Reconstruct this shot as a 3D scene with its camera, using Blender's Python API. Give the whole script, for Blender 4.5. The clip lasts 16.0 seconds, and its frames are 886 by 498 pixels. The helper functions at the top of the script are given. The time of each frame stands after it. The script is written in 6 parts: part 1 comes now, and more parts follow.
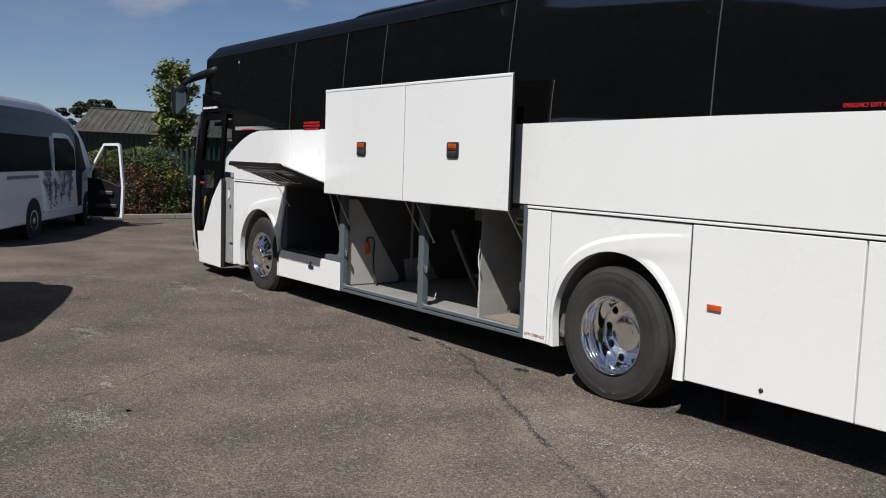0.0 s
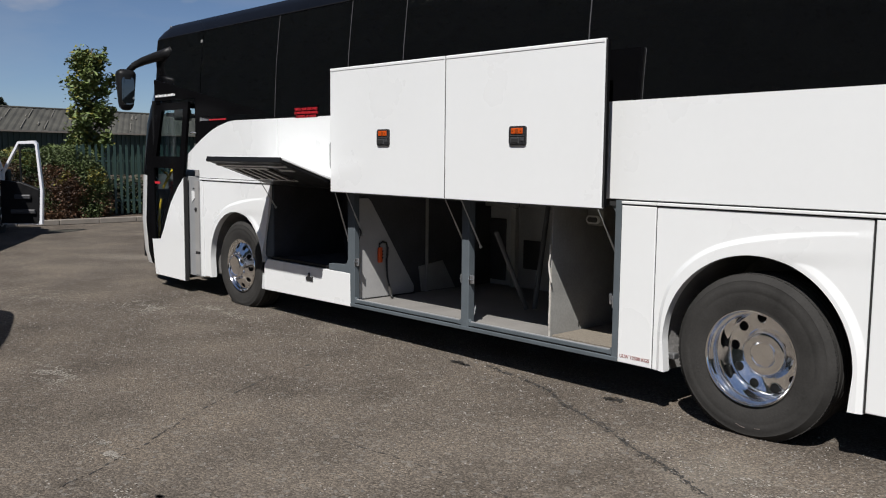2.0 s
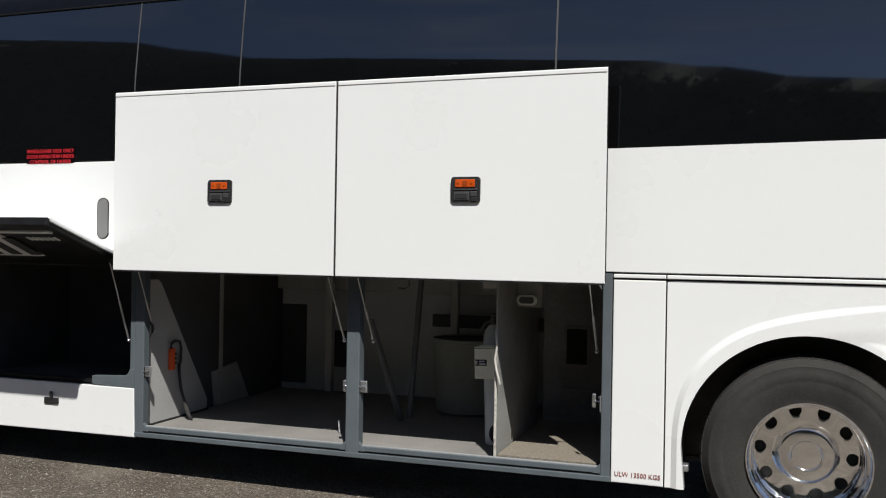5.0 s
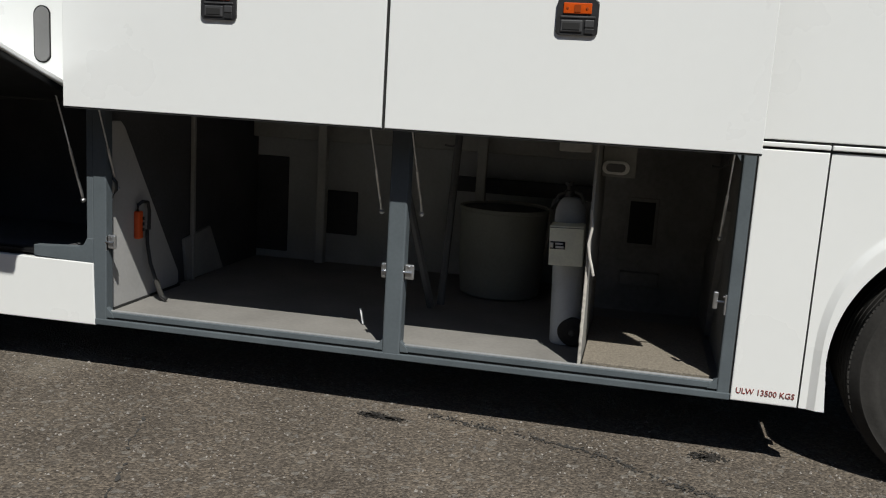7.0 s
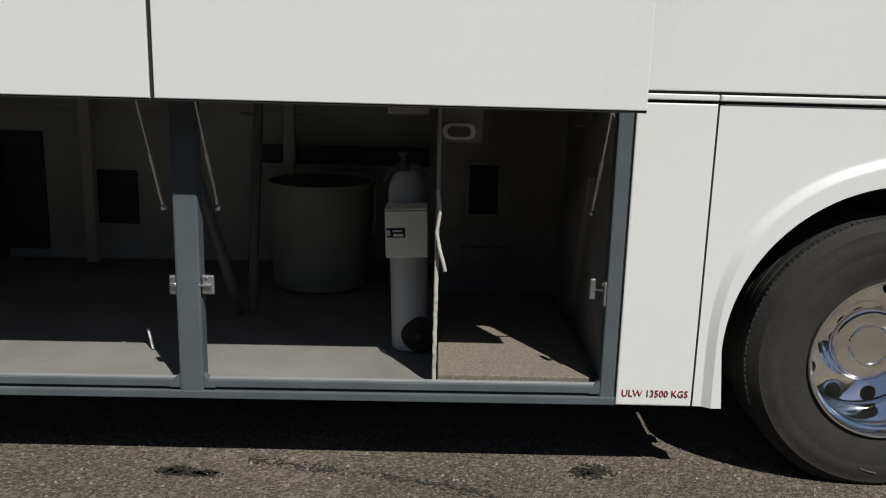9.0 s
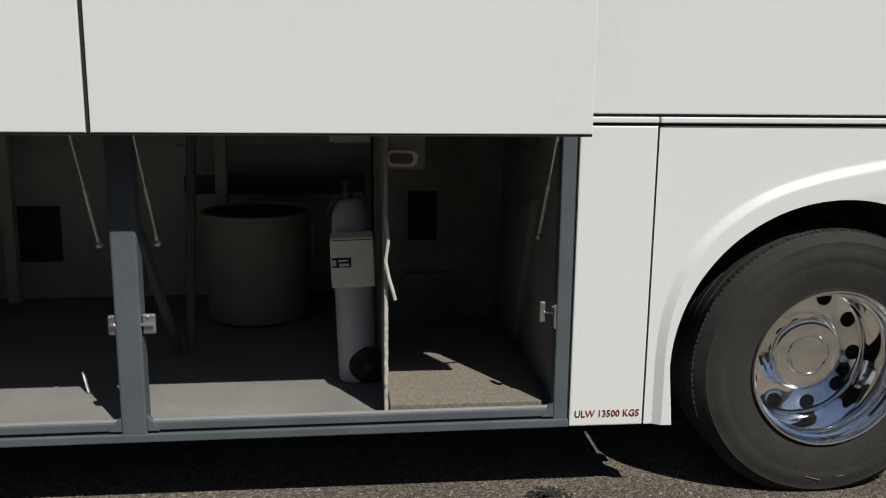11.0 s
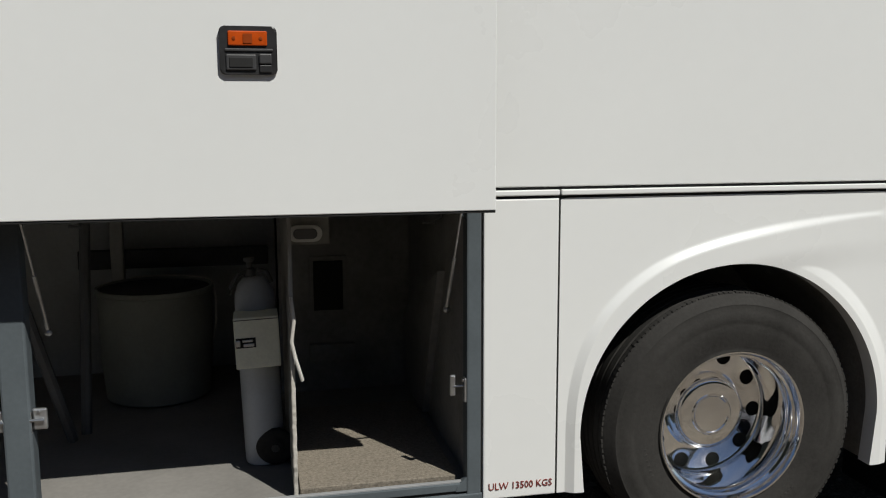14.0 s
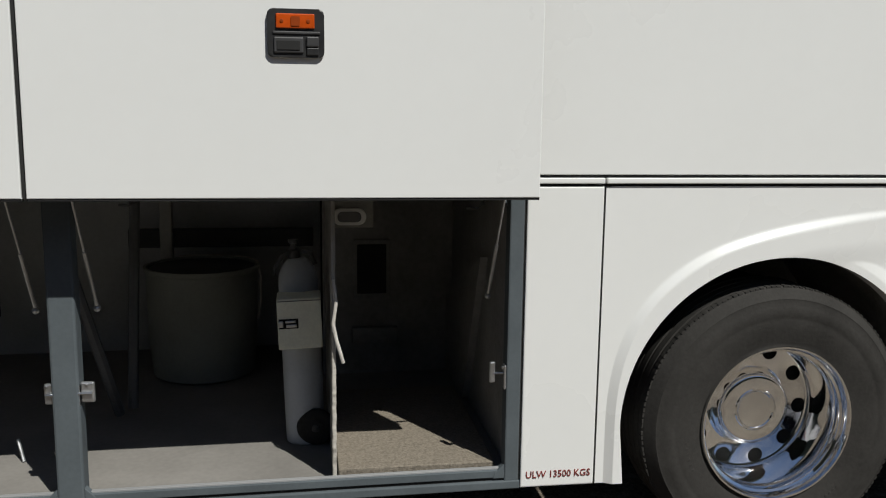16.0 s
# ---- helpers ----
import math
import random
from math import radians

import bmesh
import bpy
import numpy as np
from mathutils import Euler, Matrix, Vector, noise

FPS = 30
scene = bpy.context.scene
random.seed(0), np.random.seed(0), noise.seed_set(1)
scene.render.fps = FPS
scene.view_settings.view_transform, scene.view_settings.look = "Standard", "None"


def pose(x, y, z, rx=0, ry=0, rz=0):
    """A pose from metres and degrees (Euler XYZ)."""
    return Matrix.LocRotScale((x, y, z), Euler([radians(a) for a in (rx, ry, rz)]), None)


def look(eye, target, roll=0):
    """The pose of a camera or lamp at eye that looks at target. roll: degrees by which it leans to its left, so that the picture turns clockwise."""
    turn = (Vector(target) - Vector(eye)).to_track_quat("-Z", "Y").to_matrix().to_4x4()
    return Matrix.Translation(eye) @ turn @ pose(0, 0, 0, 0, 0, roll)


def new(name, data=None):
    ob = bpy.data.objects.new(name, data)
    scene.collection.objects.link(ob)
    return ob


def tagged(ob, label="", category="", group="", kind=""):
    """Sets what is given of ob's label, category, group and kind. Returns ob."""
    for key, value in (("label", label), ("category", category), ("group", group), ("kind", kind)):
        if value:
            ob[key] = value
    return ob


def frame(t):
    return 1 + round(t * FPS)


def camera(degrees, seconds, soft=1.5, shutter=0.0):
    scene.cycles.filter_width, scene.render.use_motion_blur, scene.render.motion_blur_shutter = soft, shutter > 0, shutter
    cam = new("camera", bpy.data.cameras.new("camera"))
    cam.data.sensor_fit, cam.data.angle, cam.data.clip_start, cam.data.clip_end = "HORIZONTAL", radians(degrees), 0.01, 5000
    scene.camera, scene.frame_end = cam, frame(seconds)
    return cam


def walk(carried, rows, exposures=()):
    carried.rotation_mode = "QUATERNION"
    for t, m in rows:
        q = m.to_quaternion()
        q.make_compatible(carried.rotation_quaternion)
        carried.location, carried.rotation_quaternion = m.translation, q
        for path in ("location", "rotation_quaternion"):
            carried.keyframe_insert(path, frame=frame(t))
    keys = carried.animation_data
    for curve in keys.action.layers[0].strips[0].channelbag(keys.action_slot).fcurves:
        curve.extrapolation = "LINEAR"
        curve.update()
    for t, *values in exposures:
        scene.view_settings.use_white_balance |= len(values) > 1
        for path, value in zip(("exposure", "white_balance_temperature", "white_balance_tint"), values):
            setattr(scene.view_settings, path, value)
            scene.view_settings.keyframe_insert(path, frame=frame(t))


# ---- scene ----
cam = camera(53.7, 16.0, soft=1.1)
PATH = [
    (0, (4.367, -4.831, 1.728), (2.768, -3.646, 1.53), 1.9),
    (0.5, (3.909, -4.926, 1.717), (2.35, -3.684, 1.556), 0.8),
    (1, (3.429, -4.915, 1.683), (1.874, -3.658, 1.663), 0.5),
    (1.5, (3.02, -5.045, 1.692), (1.492, -3.767, 1.505), 0.7),
    (2, (2.529, -4.887, 1.682), (1.066, -3.539, 1.471), 0.6),
    (2.5, (2.031, -4.913, 1.587), (0.638, -3.481, 1.491), 1.6),
    (3, (1.668, -5.013, 1.632), (0.321, -3.541, 1.498), 1.5),
    (3.5, (1.165, -4.911, 1.768), (0.001, -3.305, 1.517), -0.6),
    (3.7, (0.994, -4.855, 1.683), (-0.044, -3.151, 1.548), 0.4),
    (5.8, (-0.695, -4.35, 1.501), (-1.311, -2.447, 1.506), 1.7),
    (6, (-0.589, -4.17, 1.53), (-1.213, -2.273, 1.422), 2.2),
    (6.5, (-0.796, -3.755, 1.463), (-1.521, -1.92, 1.135), 1.1),
    (7, (-1.456, -3.793, 1.487), (-1.879, -1.867, 1.149), 3.5),
    (7.5, (-1.678, -3.511, 1.525), (-1.795, -1.542, 1.192), 4.8),
    (8, (-1.811, -3.223, 1.506), (-1.752, -1.262, 1.113), 3.8),
    (8.2, (-1.578, -3.116, 1.492), (-1.623, -1.161, 1.07), 1.6),
    (10.3, (-1.789, -2.89, 1.563), (-1.625, -0.948, 1.116), 0.9),
    (10.5, (-1.788, -2.893, 1.544), (-1.616, -0.943, 1.134), 0.7),
    (11, (-1.748, -2.911, 1.525), (-1.55, -0.959, 1.137), 0.6),
    (11.5, (-1.847, -2.848, 1.527), (-1.635, -0.922, 1.034), 0.4),
    (12, (-1.79, -2.805, 1.615), (-1.444, -0.872, 1.234), -0.6),
    (12.5, (-1.705, -2.845, 1.632), (-1.339, -0.906, 1.306), -0.8),
    (13, (-1.706, -2.848, 1.627), (-1.318, -0.908, 1.338), -1.1),
    (13.5, (-1.714, -2.873, 1.603), (-1.309, -0.931, 1.351), -1.0),
    (14, (-1.744, -2.878, 1.614), (-1.333, -0.941, 1.336), -0.2),
    (14.5, (-1.68, -2.894, 1.599), (-1.276, -0.957, 1.31), 1.8),
    (15, (-1.692, -2.903, 1.607), (-1.383, -0.958, 1.255), 1.3),
    (15.5, (-1.722, -2.884, 1.637), (-1.41, -0.933, 1.322), 0.6),
    (16, (-1.73, -2.875, 1.614), (-1.424, -0.923, 1.303), 0.7),
]
EXPOSURES = [(0.0, 0.21, 6400, 11), (3.7, 0.25, 6390, 11), (5.8, 0.22, 6530, 8), (6.5, 0.11, 6510, 8), (7.0, 0.03, 6490, 7), (8.2, -0.06, 6490, 7), (10.3, -0.10, 6540, 7), (11.0, -0.09, 6540, 7),
             (11.5, 0.02, 6530, 7), (12.0, -0.12, 6560, 7), (13.5, -0.15, 6580, 7), (16.0, -0.10, 6570, 7)]
walk(cam, [(t, look(eye, target, roll)) for t, eye, target, roll in PATH], EXPOSURES)

# ---- world, sun ----
world = bpy.data.worlds.new("sky")
scene.world = world
world.use_nodes = True
wn, wl = world.node_tree.nodes, world.node_tree.links
wn.clear()
sky = wn.new("ShaderNodeTexSky")
sky.sky_type = "NISHITA"
sky.sun_disc = False
SUN_FROM = Vector((0.368, -0.645, 1.0)).normalized()
sky.sun_elevation = math.asin(SUN_FROM.z)
sky.sun_rotation = math.atan2(SUN_FROM.x, SUN_FROM.y)
sky.air_density, sky.dust_density, sky.ozone_density = 0.75, 1.3, 2.6
sky.altitude = 1800
wcoord = wn.new("ShaderNodeTexCoord")
wmap = wn.new("ShaderNodeMapping")
wmap.inputs["Scale"].default_value = (1.4, 2.2, 7.5)
wl.new(wcoord.outputs["Generated"], wmap.inputs["Vector"])
wnoise = wn.new("ShaderNodeTexNoise")
wnoise.inputs["Scale"].default_value = 1.7
wnoise.inputs["Detail"].default_value = 7
wnoise.inputs["Roughness"].default_value = 0.55
wl.new(wmap.outputs["Vector"], wnoise.inputs["Vector"])
wramp = wn.new("ShaderNodeValToRGB")
wramp.color_ramp.elements[0].position, wramp.color_ramp.elements[1].position = 0.46, 0.80
wramp.color_ramp.elements[0].color, wramp.color_ramp.elements[1].color = (0, 0, 0, 1), (0.30, 0.30, 0.30, 1)
wl.new(wnoise.outputs["Fac"], wramp.inputs["Fac"])
# One broken fair-weather cloud low in the west.
cturn = wn.new("ShaderNodeMapping")
cturn.inputs["Rotation"].default_value = (0, 0, radians(-159.5))
cturn.inputs["Location"].default_value = (-0.98, 0, -0.203)
wl.new(wcoord.outputs["Generated"], cturn.inputs["Vector"])
cflat = wn.new("ShaderNodeMapping")
cflat.inputs["Scale"].default_value = (3, 6.2, 17)
cflat.inputs["Rotation"].default_value = (radians(-4), 0, 0)
wl.new(cturn.outputs["Vector"], cflat.inputs["Vector"])
clen = wn.new("ShaderNodeVectorMath")
clen.operation = "LENGTH"
wl.new(cflat.outputs["Vector"], clen.inputs[0])
cstretch = wn.new("ShaderNodeMapping")
cstretch.inputs["Scale"].default_value = (9, 9, 21)
wl.new(cturn.outputs["Vector"], cstretch.inputs["Vector"])
cnoise = wn.new("ShaderNodeTexNoise")
cnoise.inputs["Scale"].default_value = 1.15
cnoise.inputs["Detail"].default_value = 8
cnoise.inputs["Roughness"].default_value = 0.55
wl.new(cstretch.outputs["Vector"], cnoise.inputs["Vector"])
cedge = wn.new("ShaderNodeMath")
cedge.operation = "MULTIPLY_ADD"
cedge.inputs[1].default_value = 1.9
wl.new(cnoise.outputs["Fac"], cedge.inputs[0])
cneg = wn.new("ShaderNodeMath")
cneg.operation = "MULTIPLY"
cneg.inputs[1].default_value = -1.0
wl.new(clen.outputs["Value"], cneg.inputs[0])
wl.new(cneg.outputs[0], cedge.inputs[2])
cmask = wn.new("ShaderNodeMapRange")
cmask.inputs["From Min"].default_value, cmask.inputs["From Max"].default_value = 0.02, 0.75
cmask.inputs["To Max"].default_value = 0.8
wl.new(cedge.outputs[0], cmask.inputs["Value"])
call = wn.new("ShaderNodeMath")
call.operation = "MAXIMUM"
wl.new(wramp.outputs["Color"], call.inputs[0])
wl.new(cmask.outputs["Result"], call.inputs[1])
wmix = wn.new("ShaderNodeMix")
wmix.data_type = "RGBA"
wl.new(call.outputs[0], wmix.inputs["Factor"])
wl.new(sky.outputs["Color"], wmix.inputs["A"])
wmix.inputs["B"].default_value = (6.0, 6.1, 6.5, 1)
wbg = wn.new("ShaderNodeBackground")
wbg.inputs["Strength"].default_value = 0.060
wl.new(wmix.outputs["Result"], wbg.inputs["Color"])
wout = wn.new("ShaderNodeOutputWorld")
wl.new(wbg.outputs["Background"], wout.inputs["Surface"])

sun_data = bpy.data.lights.new("sun", "SUN")
sun_data.energy, sun_data.angle, sun_data.color = 4.9, radians(0.53), (1.0, 0.972, 0.925)
sun = new("sun", sun_data)
sun.matrix_basis = look(SUN_FROM * 40, (0, 0, 0))


# ---- materials ----
def material(name, color, rough=0.5, metal=0.0, var=0.12, scale=6.0, bump=0.0, bump_scale=80.0, coat=0.0, spec=0.5, color2=None, stretch=(1, 1, 1), island=0.0, dirt=0.0, rough_var=0.12):
    """A surface with two scales of colour variation, varied gloss and fine relief."""
    m = bpy.data.materials.new(name)
    m.use_nodes = True
    n, l = m.node_tree.nodes, m.node_tree.links
    b = n["Principled BSDF"]
    tc = n.new("ShaderNodeTexCoord")
    mp = n.new("ShaderNodeMapping")
    mp.inputs["Scale"].default_value = stretch
    l.new(tc.outputs["Object"], mp.inputs["Vector"])
    big = n.new("ShaderNodeTexNoise")
    big.inputs["Scale"].default_value, big.inputs["Detail"].default_value = scale, 6
    fine = n.new("ShaderNodeTexNoise")
    fine.inputs["Scale"].default_value, fine.inputs["Detail"].default_value = scale * 14, 3
    for x in (big, fine):
        l.new(mp.outputs["Vector"], x.inputs["Vector"])
    add = n.new("ShaderNodeMath")
    add.operation = "MULTIPLY_ADD"
    l.new(fine.outputs["Fac"], add.inputs[0])
    add.inputs[1].default_value = 0.45
    l.new(big.outputs["Fac"], add.inputs[2])
    ramp = n.new("ShaderNodeValToRGB")
    e = ramp.color_ramp.elements
    e[0].position, e[1].position = 0.45, 1.0
    c2 = color2 or tuple(min(1, c * (1 + var)) for c in color)
    c1 = color if color2 else tuple(c * (1 - var) for c in color)
    e[0].color, e[1].color = (*c1, 1), (*c2, 1)
    l.new(add.outputs[0], ramp.inputs["Fac"])
    out = ramp.outputs["Color"]
    if island:
        geo = n.new("ShaderNodeNewGeometry")
        hsv = n.new("ShaderNodeHueSaturation")
        r = n.new("ShaderNodeMapRange")
        r.inputs["To Min"].default_value, r.inputs["To Max"].default_value = 1 - island, 1 + island
        l.new(geo.outputs["Random Per Island"], r.inputs["Value"])
        l.new(r.outputs["Result"], hsv.inputs["Value"])
        l.new(out, hsv.inputs["Color"])
        out = hsv.outputs["Color"]
    l.new(out, b.inputs["Base Color"])
    rr = n.new("ShaderNodeMapRange")
    rr.inputs["From Min"].default_value, rr.inputs["From Max"].default_value = 0.3, 0.75
    rr.inputs["To Min"].default_value, rr.inputs["To Max"].default_value = max(0.0, rough * (1 - rough_var)), min(1.0, rough * (1 + 2 * rough_var))
    l.new(big.outputs["Fac"], rr.inputs["Value"])
    l.new(rr.outputs["Result"], b.inputs["Roughness"])
    b.inputs["Metallic"].default_value = metal
    b.inputs["Specular IOR Level"].default_value = spec
    if coat:
        b.inputs["Coat Weight"].default_value, b.inputs["Coat Roughness"].default_value = coat, 0.05
    if bump:
        bt = n.new("ShaderNodeTexNoise")
        bt.inputs["Scale"].default_value, bt.inputs["Detail"].default_value = bump_scale, 4
        l.new(mp.outputs["Vector"], bt.inputs["Vector"])
        bp = n.new("ShaderNodeBump")
        bp.inputs["Strength"].default_value, bp.inputs["Distance"].default_value = bump, 0.01
        l.new(bt.outputs["Fac"], bp.inputs["Height"])
        l.new(bp.outputs["Normal"], b.inputs["Normal"])
    return m


WHITE = material("white_coach_paint", (0.790, 0.80, 0.792), 0.28, var=0.015, scale=1.3, coat=0.5, bump=0.02, bump_scale=3.0)
WHITE_VAN = material("white_van_paint", (0.72, 0.73, 0.76), 0.3, var=0.03, scale=1.0, coat=0.4)
GLASS_DARK = material("dark_tinted_glass", (0.0035, 0.0035, 0.004), 0.025, var=0.2, scale=0.7, spec=0.5, coat=1.0, bump=0.006, bump_scale=0.9)
# solar-control coating: more mirror-like than plain glass
GLASS_DARK.node_tree.nodes["Principled BSDF"].inputs["IOR"].default_value = 2.1
PANEL_BLACK = material("black_entrance_panel", (0.0045, 0.0045, 0.005), 0.08, var=0.2, scale=1.5, spec=0.07)
ROOF_DARK = material("dark_roof_paint", (0.005, 0.006, 0.009), 0.28, var=0.2, scale=1.2, spec=0.07, bump=0.02, bump_scale=2.0)
BLACK_TRIM = material("black_plastic_trim", (0.010, 0.010, 0.0105), 0.42, var=0.25, scale=8, bump=0.05, bump_scale=200, spec=0.16)
SEAL_GREY = material("grey_window_seal", (0.060, 0.060, 0.062), 0.6, var=0.2)
BLACK_GAP = material("black_rubber_gap", (0.018, 0.018, 0.018), 0.85, var=0.2)
UNDERSEAL = material("grey_wheel_arch_underseal", (0.25, 0.242, 0.232), 0.9, var=0.35, scale=5, bump=0.4, bump_scale=60)
VAN_TINT = material("dark_blue_van_tint", (0.012, 0.015, 0.024), 0.09, var=0.2, scale=1.0, spec=0.18)
VAN_GLASS = material("black_van_glass", (0.008, 0.008, 0.010), 0.25, var=0.2, scale=1.0, spec=0.06)
STEEL_GREY = material("grey_painted_steel", (0.094, 0.110, 0.121), 0.55, spec=0.12, var=0.14, scale=5, bump=0.04, bump_scale=60)
STEEL_DARK = material("dark_steel", (0.085, 0.088, 0.092), 0.5, var=0.25, scale=6, bump=0.05, bump_scale=80)
LINING_PALE = material("grey_lining_board", (0.76, 0.76, 0.73), 0.85, var=0.15, scale=3, bump=0.1, bump_scale=120)
PARTITION = material("dull_partition_board", (0.30, 0.296, 0.28), 0.9, var=0.2, scale=4, spec=0.1)
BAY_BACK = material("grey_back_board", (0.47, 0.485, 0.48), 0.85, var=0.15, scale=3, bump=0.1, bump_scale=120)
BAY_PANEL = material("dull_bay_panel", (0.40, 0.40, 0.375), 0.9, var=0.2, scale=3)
# Darker lining for the rear compartment, its deep shade put into the colour.
BAY_SHADED = material("shaded_bay_lining", (0.22, 0.22, 0.215), 0.95, var=0.3, scale=3, bump=0.3, bump_scale=260)
CARPET_DARK = material("dark_lining_felt", (0.24, 0.24, 0.225), 0.95, var=0.3, scale=3, bump=0.3, bump_scale=260)
LINO = material("worn_grey_lino", (0.208, 0.199, 0.186), 0.85, spec=0.12, var=0.16, scale=3.5, bump=0.06, bump_scale=140)
GUSSET = material("pale_laminate_gusset", (0.41, 0.405, 0.40), 0.55, var=0.1, scale=4, bump=0.05, bump_scale=90)
LAMINATE = material("grey_laminate_panel", (0.295, 0.29, 0.28), 0.55, var=0.1, scale=4, bump=0.05, bump_scale=90)
PLY_EDGE = material("worn_plywood_edge", (0.42, 0.40, 0.36), 0.8, var=0.35, scale=9, bump=0.3, bump_scale=70)
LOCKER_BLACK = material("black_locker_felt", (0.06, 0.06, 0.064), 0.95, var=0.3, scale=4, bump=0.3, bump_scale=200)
JAMB = material("pale_grey_jamb", (0.27, 0.275, 0.28), 0.5, var=0.08, scale=4)
CHIPBOARD = material("speckled_carpet_board", (0.205, 0.180, 0.146), 0.95, spec=0.15, var=0.38, scale=110, bump=0.5, bump_scale=190)
RUBBER = material("tyre_rubber", (0.041, 0.0395, 0.0375), 0.8, var=0.25, scale=5, bump=0.12, bump_scale=70, spec=0.12)
CHROME = material("polished_alloy", (0.95, 0.95, 0.95), 0.07, metal=1.0, var=0.04, scale=7, bump=0.014, bump_scale=22, rough_var=0.5)
MIRROR = material("mirror_glass", (0.22, 0.235, 0.25), 0.03, metal=1.0, var=0.02)
WHITE_BEZEL = material("white_lamp_bezel", (0.80, 0.80, 0.78), 0.4, var=0.05)
CHROME_DULL = material("dull_alloy", (0.55, 0.56, 0.57), 0.3, metal=1.0, var=0.15, scale=8, bump=0.05)
ZINC = material("zinc_plated_steel", (0.55, 0.56, 0.57), 0.35, metal=0.9, var=0.2, scale=20)
HOLE = material("hollow_black", (0.016, 0.016, 0.016), 0.9, var=0.2)
AMBER = material("amber_lens", (0.52, 0.075, 0.008), 0.2, var=0.18, scale=30, coat=0.6)
AMBER_DARK = material("amber_lens_mark", (0.28, 0.05, 0.008), 0.3, var=0.1)
HANDLE = material("charcoal_handle_plastic", (0.022, 0.022, 0.023), 0.4, var=0.2, scale=20, bump=0.04, bump_scale=300)
HANDLE_GREY = material("grey_handle_plastic", (0.05, 0.05, 0.052), 0.4, var=0.15, scale=20)
OVAL_GREY = material("grey_recess_cover", (0.17, 0.17, 0.17), 0.45, var=0.1, scale=12)
RED_TEXT = material("red_lettering", (0.50, 0.02, 0.03), 0.4, var=0.1)
RED_DARK = material("dark_red_lettering", (0.20, 0.035, 0.03), 0.5, var=0.15)
WHITE_TEXT = material("white_lettering", (0.8, 0.8, 0.8), 0.4, var=0.05)
ORANGE = material("orange_plastic", (0.72, 0.10, 0.02), 0.4, var=0.15, scale=12)
YELLOW = material("yellow_handrail", (0.75, 0.50, 0.03), 0.35, var=0.1)
CREAM = material("cream_enamel", (0.86, 0.87, 0.72), 0.5, var=0.12, scale=7)
CYL_GREY = material("blue_grey_enamel", (0.46, 0.49, 0.53), 0.45, var=0.1, scale=5, bump=0.03)
ROPE = material("frayed_pale_strap", (0.48, 0.46, 0.42), 0.9, var=0.2, scale=20)
DRUM_GREY = material("dull_drum_plastic", (0.27, 0.28, 0.25), 0.6, var=0.15, scale=4, bump=0.05)
LENS_CLEAR = material("cabin_lamp_lens", (0.12, 0.12, 0.12), 0.25, var=0.1)
GREY_ALLOY = material("pale_grey_bezel", (0.62, 0.62, 0.62), 0.4, var=0.1)
FLAP_PALE = material("pale_pressed_sheet", (0.62, 0.63, 0.63), 0.5, var=0.1, scale=6)
SEAT = material("dark_seat_fabric", (0.03, 0.03, 0.035), 0.9, var=0.3, scale=9)
for m, ior in ((VAN_GLASS, 1.12), (VAN_TINT, 1.28), (RUBBER, 1.25), (PANEL_BLACK, 1.12)):
    m.node_tree.nodes["Principled BSDF"].inputs["IOR"].default_value = ior


def clear_glass(name, tint):
    m = bpy.data.materials.new(name)
    m.use_nodes = True
    n, l = m.node_tree.nodes, m.node_tree.links
    n.clear()
    tr, gl, mx, lw = (n.new("ShaderNode" + k) for k in ("BsdfTransparent", "BsdfGlossy", "MixShader", "LayerWeight"))
    tr.inputs["Color"].default_value = (*tint, 1)
    gl.inputs["Roughness"].default_value = 0.03
    pw, ma = n.new("ShaderNodeMath"), n.new("ShaderNodeMath")
    pw.operation, ma.operation = "POWER", "MULTIPLY_ADD"
    lw.inputs["Blend"].default_value = 0.5
    l.new(lw.outputs["Facing"], pw.inputs[0])
    pw.inputs[1].default_value = 5.0
    l.new(pw.outputs[0], ma.inputs[0])
    ma.inputs[1].default_value, ma.inputs[2].default_value = 0.35, 0.015
    l.new(ma.outputs[0], mx.inputs["Fac"])
    l.new(tr.outputs[0], mx.inputs[1])
    l.new(gl.outputs[0], mx.inputs[2])
    o = n.new("ShaderNodeOutputMaterial")
    l.new(mx.outputs[0], o.inputs["Surface"])
    return m


GLASS_CLEAR = clear_glass("tinted_clear_glass", (0.76, 0.82, 0.82))


